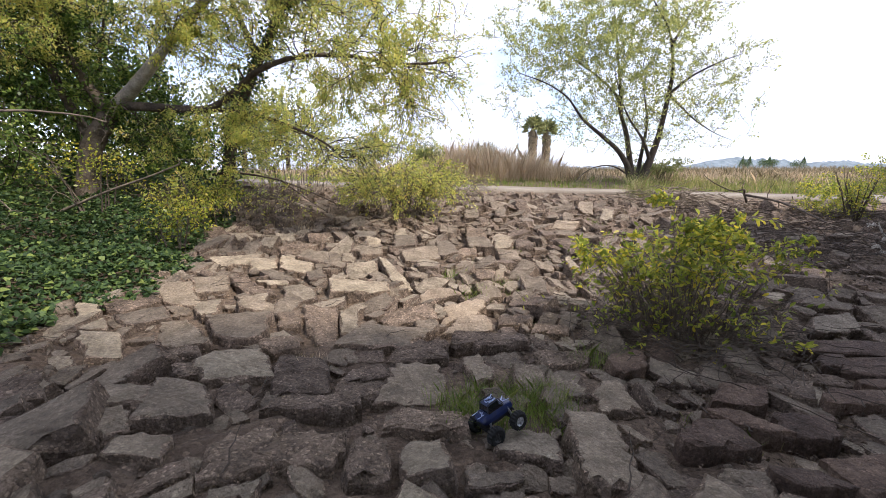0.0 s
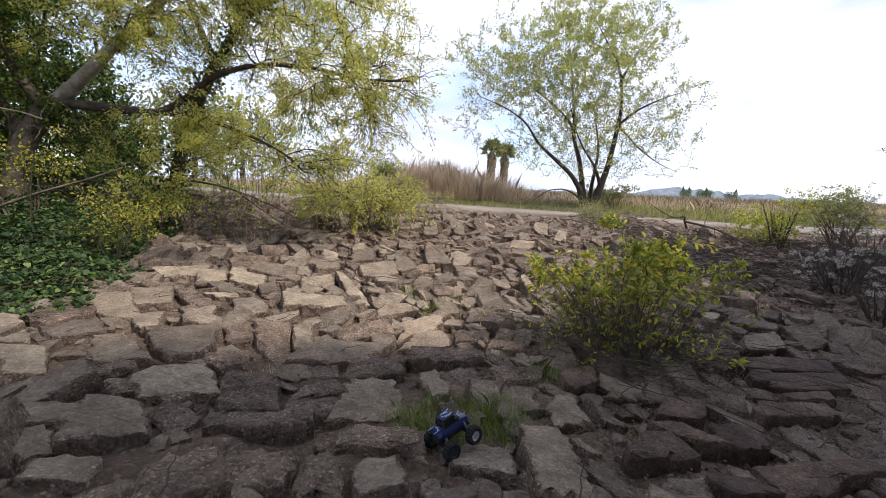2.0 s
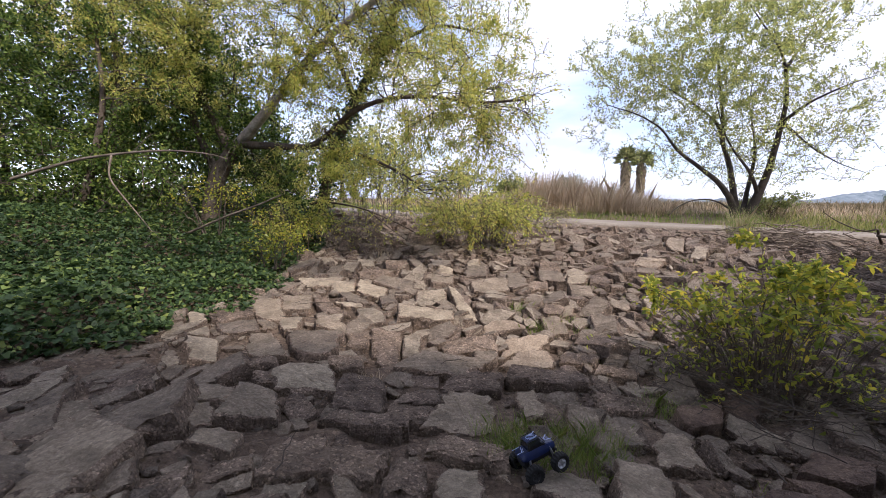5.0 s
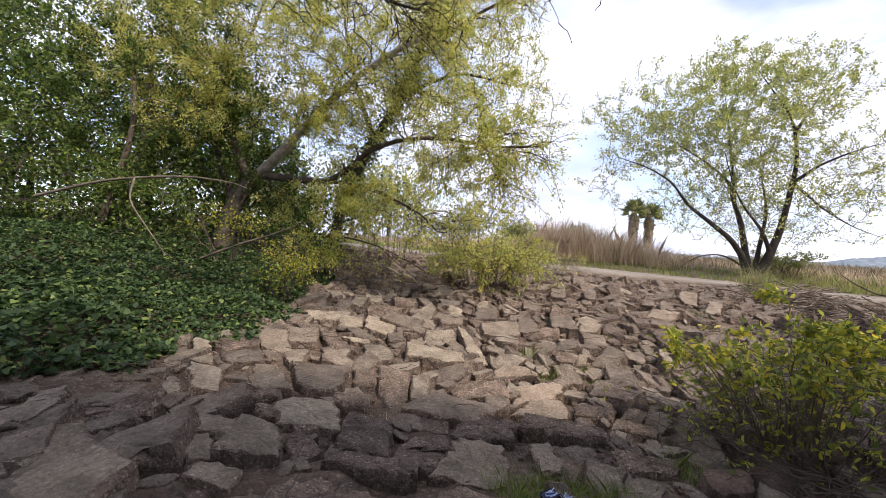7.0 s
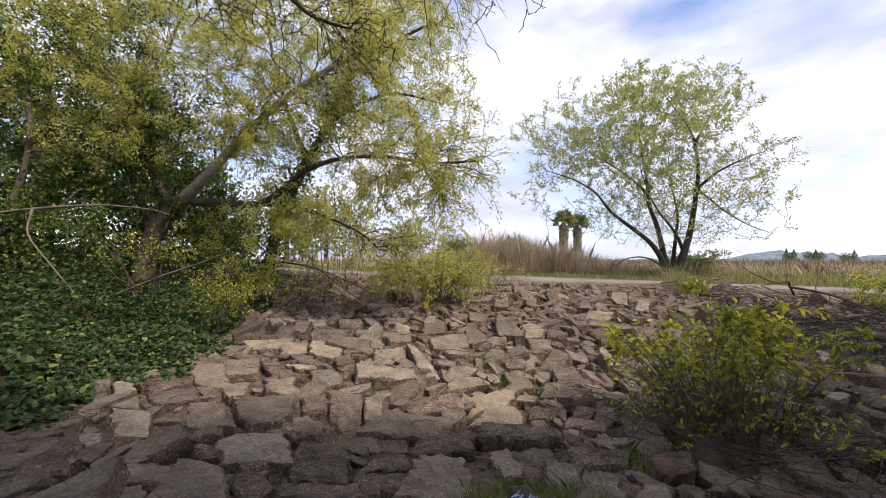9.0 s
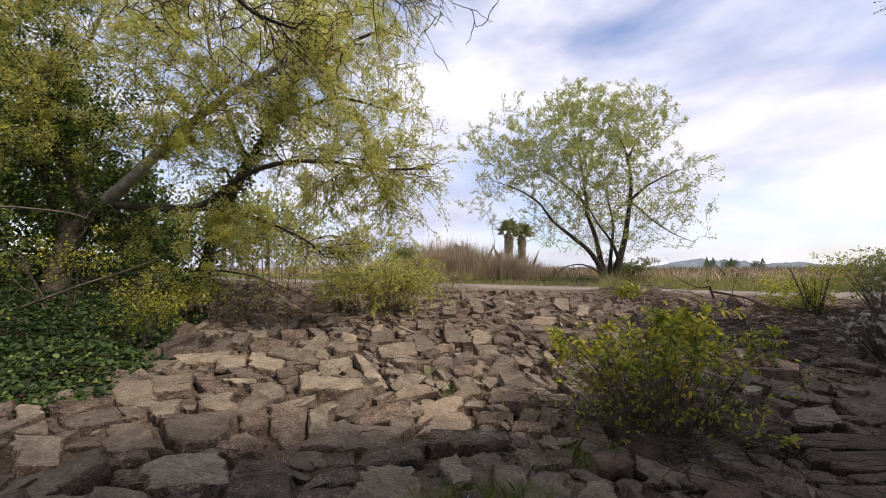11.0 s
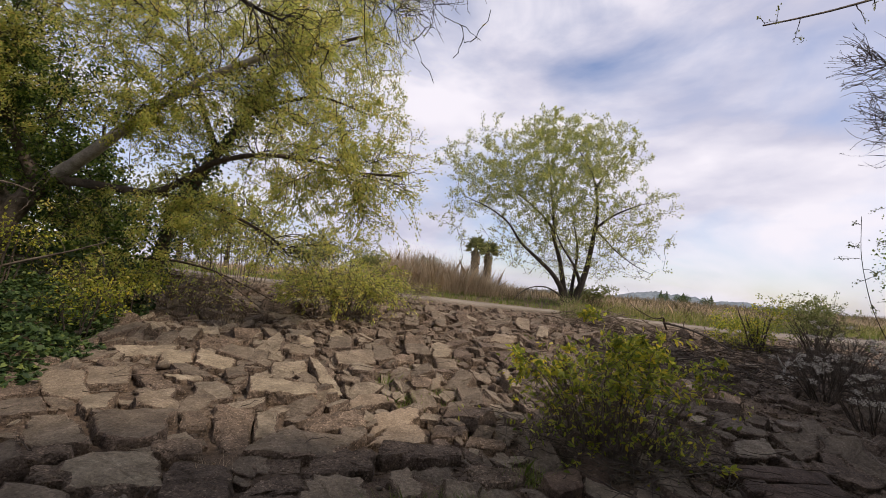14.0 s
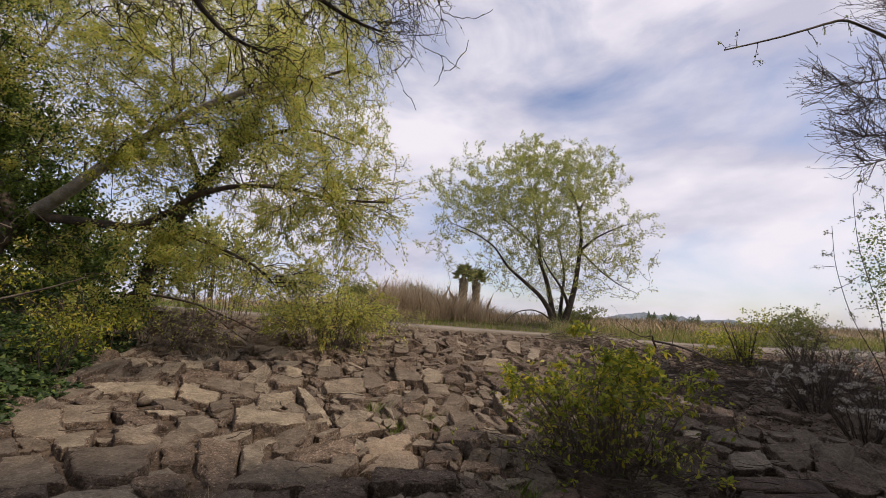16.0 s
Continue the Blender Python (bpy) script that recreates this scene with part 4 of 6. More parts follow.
def ivy_willow():
    """The second willow, behind: its leaning trunk is wrapped in ivy and its crown hangs in long strands."""
    trunk = fine([(-4.40, 8.55, 0.8), (-4.37, 8.50, 1.04), (-4.18, 8.42, 1.88), (-3.92, 8.33, 2.60), (-3.46, 8.25, 3.41), (-2.89, 8.17, 4.33), (-2.51, 8.08, 5.11), (-2.25, 8.00, 6.11)], 0.16, 0.05)
    b1 = fine([(-2.90, 8.20, 4.34), (-2.19, 7.80, 4.52), (-1.43, 7.40, 4.55), (-0.55, 7.00, 4.15)], 0.06, 0.012)
    b2 = fine([(-2.48, 8.00, 5.07), (-1.63, 7.83, 5.64), (-0.82, 7.67, 5.95), (-0.37, 7.50, 5.73)], 0.06, 0.012)
    b3 = fine([(-2.3, 8.0, 5.9), (-1.9, 8.0, 7.0), (-1.2, 7.9, 8.0), (-0.6, 7.8, 8.4)], 0.06, 0.012)
    b4 = fine([(-3.4, 8.2, 3.5), (-3.9, 8.2, 4.7), (-4.2, 8.1, 6.0), (-4.3, 8.0, 7.4)], 0.07, 0.012)
    limbs = [trunk, b1, b2, b3, b4]
    tips = np.concatenate([in_ball(300, (-1.5, 7.6, 5.2), (1.6, 1.0, 1.4)), in_ball(320, (-1.4, 7.9, 7.2), (1.7, 1.2, 1.5)), in_ball(260, (-3.8, 8.0, 6.8), (2.0, 1.3, 1.9)), in_ball(120, (-1.6, 7.6, 3.2), (1.3, 0.9, 1.0))])
    twigs = weave(limbs, tips, sag=0.1, lift=0.2, thick=0.45, least=0.0035)
    strands = []
    for k in range(110):
        pts = twigs[int(rng.integers(0, len(twigs)))][0]
        p = pts[-1]
        drop = rng.uniform(0.4, 1.0) if p[0] > -1.4 else rng.uniform(0.25, 0.6)
        s = np.linspace(0, 1, 6)[:, None]
        strands.append((p + s * np.array([rng.normal() * 0.12, rng.normal() * 0.12, -drop]) + np.array([0.12, 0, 0.1]) * np.sin(s * 3.1), np.full(6, 0.0022)))
    at, way = along_lines(twigs, 36000, 0.2, 0.05, 0.4)
    at2, way2 = along_lines(strands, 9000, 0.0, 0.03)
    at, way = np.concatenate([at, at2]), np.concatenate([way, way2])
    way = way + rng.normal(size=way.shape) * 0.5 + np.array([0, 0, -0.35])
    root = plant("willow_tree", (-4.4, 8.55, float(ground_z(-4.4, 8.55))), "tall weeping willow with an ivy-wrapped trunk and hanging yellow-green strands", "tree")
    adopt(root, bulk("trunk", *tubes([trunk], 10), BARK, smooth=True), bulk("limb", *tubes([b1], 6), TWIG), bulk("limb", *tubes([b2], 6), TWIG), bulk("limb", *tubes([b3], 6), TWIG), bulk("limb", *tubes([b4], 6), TWIG),
          bulk("branchwork", *tubes(twigs + strands, 4), TWIG), bulk("crown", *leaves(at, way, rng.uniform(0.03, 0.06, len(at)), 0.2), WILLOW_LEAF))
    lower = (trunk[0][4:30], trunk[1][4:30])
    sleeve = bulk("ivy_sleeve", *ivy_on([lower], 2900, 0.12), IVY_LEAF)
    adopt(root, sleeve)
    tagged(sleeve, "dense dark ivy wrapped round the trunk")


def thicket():
    """Dark evergreen thicket that closes the left bank."""
    root = plant("thicket_tree", (-7.4, 6.2, float(ground_z(-7.4, 6.2))), "dense dark green thicket tree overgrown with ivy on the bank", "tree")
    stems = [fine([(-7.4, 6.2, 0.7), (-7.2, 6.1, 2.0), (-6.9, 6.2, 3.4), (-7.1, 6.3, 5.0)], 0.15, 0.03), fine([(-7.0, 5.2, 0.7), (-6.6, 5.3, 1.8), (-6.3, 5.4, 3.0), (-6.5, 5.5, 4.2)], 0.09, 0.02),
             fine([(-8.6, 5.0, 0.7), (-8.5, 4.8, 2.4), (-8.4, 4.6, 4.2), (-8.0, 4.4, 5.8)], 0.13, 0.03), fine([(-6.2, 7.6, 0.8), (-6.1, 7.6, 2.4), (-5.6, 7.5, 4.0)], 0.1, 0.02)]
    tips = np.concatenate([in_ball(420, (-7.2, 6.3, 3.4), (2.2, 1.5, 2.2)), in_ball(300, (-8.2, 4.8, 4.6), (2.0, 1.4, 1.9)), in_ball(300, (-5.6, 7.1, 3.4), (1.6, 0.9, 1.7)), in_ball(60, (-5.0, 7.3, 2.2), (0.9, 0.6, 0.9)), in_ball(150, (-6.4, 5.6, 1.7), (1.5, 0.7, 0.8)),
                            in_ball(150, (-8.6, 4.3, 2.2), (1.6, 1.0, 1.4)), in_ball(110, (-6.2, 6.6, 6.0), (1.8, 1.2, 1.2)), in_ball(200, (-7.0, 5.3, 1.6), (1.9, 0.8, 0.8))])
    twigs = weave(stems, tips, lift=0.1, thick=0.5, least=0.0035)
    twigs += sprays(twigs, 500, (0.4, 1.2), (0.3, -0.3, 0.1), 0.5, 0.1, (0.007, 0.004), 0.2, 6)
    at, way = along_lines(twigs, 98000, 0.15, 0.07, 1.0)
    keep = rng.random(len(at)) < 0.3 + 0.7 * smooth(1.5, 2.7, at[:, 2])  # bare tangled twigs below, leaf above
    at, way = at[keep], way[keep]
    way = way * 0.5 + rng.normal(size=way.shape) * 0.8 + np.array([0, 0, -0.1])
    adopt(root, *[bulk("stem", *tubes([l], 8), BARK, smooth=True) for l in stems], bulk("branchwork", *tubes(twigs, 4), TWIG), bulk("crown", *leaves(at, way, rng.uniform(0.034, 0.072, len(at)), 0.34, shape="blade"), DARK_LEAF))


def hedge():
    """The dense dark growth behind the thicket that closes the view between the stems."""
    root = plant("hedge", (-9.5, 8.2, float(ground_z(-9.5, 8.2))), "dark dense hedge of ivy-hung trees behind the thicket", "hedge")
    stems = [fine([(x, y, float(ground_z(x, y)) - 0.1), (x + 0.2, y, 2.0), (x, y, 4.2)], 0.12, 0.03) for x, y in ((-7.4, 9.0), (-9.2, 8.2), (-10.8, 6.8), (-11.6, 4.6), (-6.3, 9.6))]
    tips = np.concatenate([in_ball(220, (-7.4, 9.0, 2.6), (1.8, 0.8, 2.2)), in_ball(260, (-9.2, 8.2, 3.3), (1.8, 1.0, 2.8)), in_ball(260, (-10.8, 6.6, 3.4), (1.6, 1.4, 3.0)), in_ball(260, (-11.4, 4.4, 3.4), (1.5, 1.6, 3.0)), in_ball(120, (-6.2, 9.8, 2.0), (1.0, 0.6, 1.3)), in_ball(80, (-8.4, 7.6, 6.2), (2.2, 1.2, 1.4)), in_ball(50, (-10.6, 5.2, 6.2), (1.6, 1.5, 1.2))])
    twigs = weave(stems, tips, lift=0.1, thick=0.5, least=0.004)
    at, way = along_lines(twigs, 44000, 0.1, 0.14, 0.8)
    adopt(root, *[bulk("stem", *tubes([l], 7), BARK, smooth=True) for l in stems], bulk("branchwork", *tubes(twigs, 4), TWIG), bulk("crown", *leaves(at, way * 0.4 + rng.normal(size=way.shape), rng.uniform(0.07, 0.13, len(at)), 0.38), DARK_LEAF))


def bough(name, lines, material, label, twigs_at=None, extra=None, count=0, category="branch", spread=0.35, leaf=None, leafcount=0, least=0.002, root_at=None, shoots=None, scatter=0.75, first=1):
    """A bare branch with its side twigs."""
    limbs = [fine(*l) for l in lines]
    root = plant(name, tuple(limbs[0][0][0]) if root_at is None else root_at, label, category)
    adopt(root, *[bulk("limb", *tubes([l], 6), material, smooth=True) for l in limbs])
    if shoots is not None:
        long = sprays(limbs[first:], shoots[0], shoots[1], shoots[2], scatter, 0.12 if scatter > 0.5 else -0.05, (0.0055, 0.0022), 0.45 if scatter > 0.5 else 0.2, 8)
        long += sprays(long, shoots[0] * 5, (0.1, 0.4), shoots[2], scatter * 0.8, 0.0, (0.0028, 0.0014), 0.25, 5)
        adopt(root, bulk("twig_mass", *tubes(long, 4), material))
        at, way = along_lines(long, shoots[0] * 30, 0.2, 0.004)
        adopt(root, bulk("bud_mass", *leaves(at, way + rng.normal(size=way.shape) * 0.5, rng.uniform(0.008, 0.018, len(at)), 0.4), DEADWOOD))
    if count:
        at, way = along_lines(limbs, count, 0.1, 0.02)
        tips = at + way * rng.uniform(0.1, 1.0, (count, 1)) * spread + rng.normal(size=(count, 3)) * spread * 0.4
        if extra is not None:
            tips = np.concatenate([tips, extra])
        tw = weave(limbs, tips, lift=0.05, thick=0.5, least=least)
        if twigs_at is not None:
            tw = [l for l in tw if twigs_at(l)]
        adopt(root, bulk("twig_mass", *tubes(tw, 4), material))
        if leaf is not None:
            at, way = along_lines(tw, leafcount, 0.3, 0.012)
            adopt(root, bulk("bud_mass", *leaves(at, way + rng.normal(size=way.shape) * 0.5, rng.uniform(0.012, 0.026, leafcount), 0.4), leaf))
    return root


def overhead_bare():
    """Bare boughs that hang in from above on the left, with fine side twigs."""
    bough("bare_tree", [([(-3.9, -0.6, 0.3), (-3.7, -0.4, 2.0), (-3.20, 0.20, 3.60), (-2.80, 0.90, 4.30)], 0.1, 0.04), ([(-2.90, 0.80, 4.25), (-2.60, 1.20, 4.40), (-2.07, 3.20, 4.09), (-1.79, 3.30, 4.01), (-1.62, 3.40, 3.80), (-1.43, 3.50, 3.62), (-1.10, 3.60, 3.56)], 0.06, 0.009),
                          ([(-2.85, 0.85, 4.30), (-2.40, 1.20, 4.50), (-1.96, 3.20, 4.21), (-1.25, 3.30, 4.16), (-0.88, 3.40, 4.14), (-0.40, 3.50, 3.94), (-0.12, 3.60, 3.93)], 0.06, 0.009),
                          ([(-2.80, 0.90, 4.30), (-2.20, 1.20, 4.70), (-1.34, 3.20, 4.33), (-0.78, 3.30, 4.24), (-0.27, 3.40, 4.33), (0.17, 3.50, 4.39), (0.36, 3.60, 4.57)], 0.06, 0.009),
                          ([(-3.00, 0.60, 4.10), (-3.00, 1.40, 4.20), (-2.60, 3.20, 3.99), (-2.39, 3.33, 3.78), (-2.15, 3.47, 3.87), (-1.80, 3.60, 4.08)], 0.06, 0.009)],
          DARK_BARK, "dark bare tree with boughs of fine budding twigs overhead", count=520, spread=0.55, least=0.003, extra=np.concatenate([in_ball(300, (-0.98, 3.50, 4.12), (1.4, 0.4, 0.36)), in_ball(150, (-0.08, 3.60, 4.34), (0.7, 0.3, 0.3))]), leaf=WILLOW_LEAF, leafcount=1500, category="tree", shoots=(90, (0.25, 0.6), (0.35, 0.1, -0.05)), root_at=(-3.9, -0.6, float(ground_z(-3.9, -0.6))))


def budding_tree():
    """A bare tree close on the right, all thin twigs with swelling buds; its crown shades the lower bank."""
    stem = ([(7.6, 1.6, -0.3), (7.4, 2.2, 1.2), (7.0, 2.9, 2.6), (6.7, 3.4, 3.7), (6.5, 3.7, 4.6)], 0.10, 0.05)
    arms = [([(6.46, 3.60, 4.35), (5.74, 3.54, 4.70), (5.00, 3.48, 4.82), (4.64, 3.42, 4.65), (3.97, 3.36, 4.34), (3.25, 3.30, 4.05)], 0.022, 0.007), ([(6.55, 3.60, 4.6), (5.91, 3.45, 4.69), (5.60, 3.35, 4.6)], 0.02, 0.004),
            ([(6.60, 3.60, 4.3), (5.76, 3.50, 4.27), (5.20, 3.44, 4.06), (4.65, 3.38, 3.92)], 0.018, 0.003), ([(6.65, 3.60, 4.0), (5.86, 3.50, 3.94), (5.35, 3.44, 3.87), (4.90, 3.38, 3.8)], 0.018, 0.003),
            ([(6.70, 3.50, 3.7), (5.81, 3.50, 3.59), (5.35, 3.44, 3.46), (4.90, 3.38, 3.36)], 0.018, 0.003), ([(6.80, 3.40, 3.4), (5.85, 3.50, 3.39), (5.35, 3.44, 3.2), (4.90, 3.38, 3.05)], 0.018, 0.003),
            ([(6.49, 3.60, 4.5), (6.27, 3.50, 5.01), (5.64, 3.40, 4.98), (5.50, 3.38, 4.95)], 0.018, 0.003)]
    bough("budding_tree", [stem, *arms], TWIG, "bare grey-brown tree of thin twigs with swelling buds", count=50, spread=0.25, leaf=SHRUB_LEAF, leafcount=500, category="tree", shoots=(165, (0.15, 0.5), (-0.35, 0.0, 0.1)), scatter=0.45, first=2, root_at=(7.6, 1.6, float(ground_z(7.6, 1.6))))



def shrub(name, label, centre, radius, stems, tips, count, size, material, aspect=0.3, droop=0.0, height=0.2, wood=TWIG, shape="blade", spread=0.03, power=0.6, bare=0.0, girth=1.0, heads=0):
    base = np.array([centre[0], centre[1], float(ground_z(centre[0], centre[1]))])
    mid = base + np.array([0, 0, height + radius[2] * 0.75])
    limbs = []
    for k in range(stems):
        a = rng.uniform(0, 2 * np.pi)
        end = mid + np.array([math.cos(a) * radius[0], math.sin(a) * radius[1], radius[2] * rng.uniform(0.1, 0.8)]) * rng.uniform(0.35, 0.8)
        foot = base + np.array([math.cos(a) * 0.1, math.sin(a) * 0.1, -0.05])
        limbs.append(fine([foot, foot * 0.55 + end * 0.45 + np.array([0, 0, 0.1 * radius[2]]), end], 0.016 * girth * (0.6 + radius[2]), 0.003, n=6, wobble=0.3))
    lobes = [mid + rng.normal(size=3) * np.array(radius) * 0.42 for _ in range(6)]
    pts = np.concatenate([in_ball(tips // 6 + 1, c, np.array(radius) * rng.uniform(0.42, 0.72), power) for c in lobes] + [in_ball(tips // 4, mid, radius, power)])
    pts = pts[pts[:, 2] > base[2] + 0.04]
    tw = weave(limbs, pts, lift=0.12, thick=0.5, least=0.002)
    at, way = along_lines(tw, count, 0.35, spread)
    if bare:
        keep = rng.random(count) < 0.06 + smooth(base[2] + bare * 0.5, base[2] + bare * 1.5, at[:, 2])
        at, way = at[keep], way[keep]
    if heads:  # fluffy clusters at the twigs' ends
        ends = np.array([l[0][-1] for l in tw])
        at = ends[rng.choice(len(ends), heads)].repeat(count // heads, 0)
        at = at + rng.normal(size=at.shape) * np.array([0.024, 0.024, 0.014])
        way = rng.normal(size=at.shape) + np.array([0, 0, 0.6])
    count = len(at)
    way = way + rng.normal(size=way.shape) * 0.6 + np.array([0, 0, -droop])
    root = plant(name, tuple(base), label, "bush")
    adopt(root, *[bulk("stem", *tubes([l], 5), wood, smooth=True) for l in limbs], bulk("twig_mass", *tubes(tw, 4), wood), bulk("foliage", *leaves(at, way, rng.uniform(size * 0.6, size * 1.25, count), aspect, shape=shape), material))
    return root


def wand_bush():
    """An open bush: thin brown wands that arch up and out from the rubble, bare below, leafy in their upper half."""
    wands, sprigs = [], []
    for k in range(90):
        a, q = rng.uniform(0, 2 * np.pi), math.sqrt(rng.random())
        bx, by = 2.02 + 0.44 * q * math.cos(a), 3.35 + 0.25 * q * math.sin(a)
        foot = np.array([bx, by, float(ground_z(bx, by)) - 0.03])
        tall = rng.uniform(0.5, 1.32) * (1 - 0.4 * q)
        out = np.array([math.cos(a), math.sin(a) * 0.6, 0]) * q * rng.uniform(0.25, 0.95) + np.array([0.02, 0, 0])
        top = foot + out + np.array([rng.normal() * 0.1, rng.normal() * 0.08, tall])
        s = np.linspace(0, 1, 9)[:, None]
        mid = foot + out * 0.3 + np.array([0, 0, tall * 0.85])
        p = (1 - s) ** 2 * foot + 2 * s * (1 - s) * mid + s ** 2 * top + np.cumsum(rng.normal(size=(9, 3)), axis=0) * 0.016
        wands.append((p, np.linspace(rng.uniform(0.004, 0.008), 0.0018, 9)))
        for _ in range(int(rng.integers(8, 15))):
            i = int(rng.integers(2, 9))
            d = unit(rng.normal(size=3) * np.array([1, 1, 0.5]) + np.array([0, 0, 0.35])) * rng.uniform(0.08, 0.24)
            u = np.linspace(0, 1, 5)[:, None]
            sprigs.append((p[i] + u * d - np.array([0, 0, 0.05]) * u ** 2, np.linspace(0.0025, 0.0012, 5)))
    tangle = []
    for k in range(150):  # bare dead twigs crossing low round the foot
        a, q = rng.uniform(0, 2 * np.pi), math.sqrt(rng.random())
        bx, by = 1.98 + 0.78 * q * math.cos(a), 3.25 + 0.4 * q * math.sin(a)
        d = np.array([rng.normal() * 0.32, rng.normal() * 0.2, rng.uniform(0.05, 0.45)])
        u = np.linspace(0, 1, 6)[:, None]
        tangle.append((np.array([bx, by, float(ground_z(bx, by))]) + u * d + np.cumsum(rng.normal(size=(6, 3)), axis=0) * 0.014, np.linspace(0.0042, 0.0014, 6)))
    at, way = along_lines(sprigs, 15000, 0.1, 0.014, 1.0)
    more, mway = along_lines(wands, 1500, 0.5, 0.012)
    few, fway = along_lines(tangle, 420, 0.4, 0.01, 1.0)
    at, way = np.concatenate([at, more]), np.concatenate([way, mway])
    low = base_z(at[:, 0], at[:, 1]) + 0.25
    keep = rng.random(len(at)) < 0.07 + 0.93 * smooth(0.15, 0.72, at[:, 2] - low)
    at, way = np.concatenate([at[keep], few]), np.concatenate([way[keep], fway])
    way = unit(way) * 0.7 + rng.normal(size=way.shape) * 0.5 + np.array([0, 0, -0.2])
    root = plant("bush", (2.08, 3.35, float(ground_z(2.08, 3.35))), "yellow-green leafy bush on thin brown stems among the rubble", "bush")
    adopt(root, *[bulk("stem", *tubes([l], 5), DEADWOOD, smooth=True) for l in wands], bulk("twig_mass", *tubes(sprigs + tangle, 4), DEADWOOD), bulk("foliage", *leaves(at, way, rng.uniform(0.032, 0.066, len(at)), 0.2, shape="oval"), BUSH_LEAF))


def wisps(name, label, place, foot, tall, out, droop, count, leafcount):
    """A wispy willow shrub: long thin shoots from a broad foot, bending over, with small leaves."""
    wands = []
    s = np.linspace(0, 1, 9)[:, None]
    for k in range(count):
        a, q = rng.uniform(0, 2 * np.pi), math.sqrt(rng.random())
        bx, by = place[0] + foot[0] * q * math.cos(a), place[1] + foot[1] * q * math.sin(a)
        p0 = np.array([bx, by, float(ground_z(bx, by)) - 0.03])
        h, o = rng.uniform(*tall), np.array([math.cos(a), math.sin(a), 0]) * rng.uniform(*out) + np.array([rng.normal() * 0.1, -0.1, 0])
        p2 = p0 + o + np.array([0, 0, h * (1 - droop * rng.uniform(0.3, 1.2))])
        p1 = p0 + o * 0.35 + np.array([0, 0, h])
        wands.append(((1 - s) ** 2 * p0 + 2 * s * (1 - s) * p1 + s ** 2 * p2 + rng.normal(size=(9, 3)) * 0.012, np.linspace(0.0055, 0.0025, 9)))
    side = sprays(wands, count * 7, (0.15, 0.5), (0, 0, 0.1), 0.5, 0.25, (0.004, 0.0025), 0.3, 5)
    at, way = along_lines(side, leafcount, 0.1, 0.02, 0.6)
    way = way + rng.normal(size=way.shape) * 0.5 + np.array([0, 0, -0.15])
    root = plant(name, (place[0], place[1], float(ground_z(*place))), label, "bush")
    adopt(root, *[bulk("stem", *tubes([l], 5), DEADWOOD, smooth=True) for l in wands], bulk("twig_mass", *tubes(side, 4), DEADWOOD), bulk("foliage", *leaves(at, way, rng.uniform(0.03, 0.06, leafcount), 0.24), WILLOW_LEAF))


willow_by_road()
leaning_willow()
ivy_willow()
thicket()
hedge()
overhead_bare()
budding_tree()
wand_bush()
wisps("willow_shrub", "bright yellow-green willow shrub drooping over the rubble", (-0.75, 7.9), (0.5, 0.4), (0.55, 1.35), (0.2, 0.85), 0.6, 90, 10000)
wisps("willow_shrub", "yellow willow shrub hanging over dark fallen twigs", (-3.3, 9.4), (0.7, 0.3), (0.7, 1.7), (0.1, 0.9), 0.4, 30, 5500)
wisps("willow_sapling", "thin willow sapling with yellow spring leaves behind the rubble", (-1.3, 10.1), (0.5, 0.3), (0.9, 1.9), (0.1, 0.8), 0.2, 20, 4500)
wisps("willow_sapling", "wispy willow saplings with thin yellowish leaves", (-3.6, 11.0), (0.9, 0.4), (1.2, 2.8), (0.1, 0.9), 0.2, 26, 7500)
wisps("bramble", "tangle of bare brown brambles under the willow", (-3.5, 7.2), (0.7, 0.4), (0.3, 0.7), (0.3, 0.8), 0.7, 50, 900)
wisps("bramble", "bare brown brambles with few yellow leaves by the road", (-0.1, 10.0), (0.8, 0.3), (0.3, 0.75), (0.2, 0.6), 0.4, 50, 900)
shrub("yellow_shrub", "low yellow-leaved shrub at the ivy's edge", (-3.7, 6.3, 0), (0.6, 0.6, 0.34), 8, 120, 1300, 0.045, WILLOW_LEAF, 0.27, 0.2, 0.25, shape="oval")
shrub("yellow_shrub", "yellow-green sprigs hanging over the ivy", (-4.6, 5.6, 0), (0.9, 0.4, 0.4), 7, 90, 600, 0.045, BUSH_LEAF, 0.3, 0.3, 0.55)
for sx, sy, rr, sn in ((-3.30, 5.5, 0.36, 420), (-3.45, 6.15, 0.42, 560), (-3.85, 7.3, 0.5, 900), (-3.2, 4.85, 0.28, 240), (-4.1, 6.2, 0.4, 380)):
    shrub("yellow_shrub", "yellow-green sprigs growing through the ivy's edge", (sx, sy, 0), (rr, rr, rr * 0.75), 8, 110, sn, 0.045, BUSH_LEAF, 0.24, 0.0, 0.16, shape="oval")
shrub("green_shrub", "green leafy shrub beside the road", (8.4, 8.6, 0), (0.8, 0.6, 0.72), 16, 360, 4200, 0.042, BUSH_LEAF, 0.3, 0.0, 0.15, shape="oval")
shrub("green_shrub", "green shrub with upright sprigs beyond the brushwood", (10.2, 8.8, 0), (1.1, 0.8, 0.72), 18, 320, 3800, 0.05, SHRUB_LEAF, 0.3, -0.2, 0.2)
shrub("green_shrub", "olive shrub standing among the dry reeds", (-0.4, 17.0, 0), (0.9, 0.7, 0.5), 12, 260, 4200, 0.09, SHRUB_LEAF, 0.3, 0.0, 0.25)
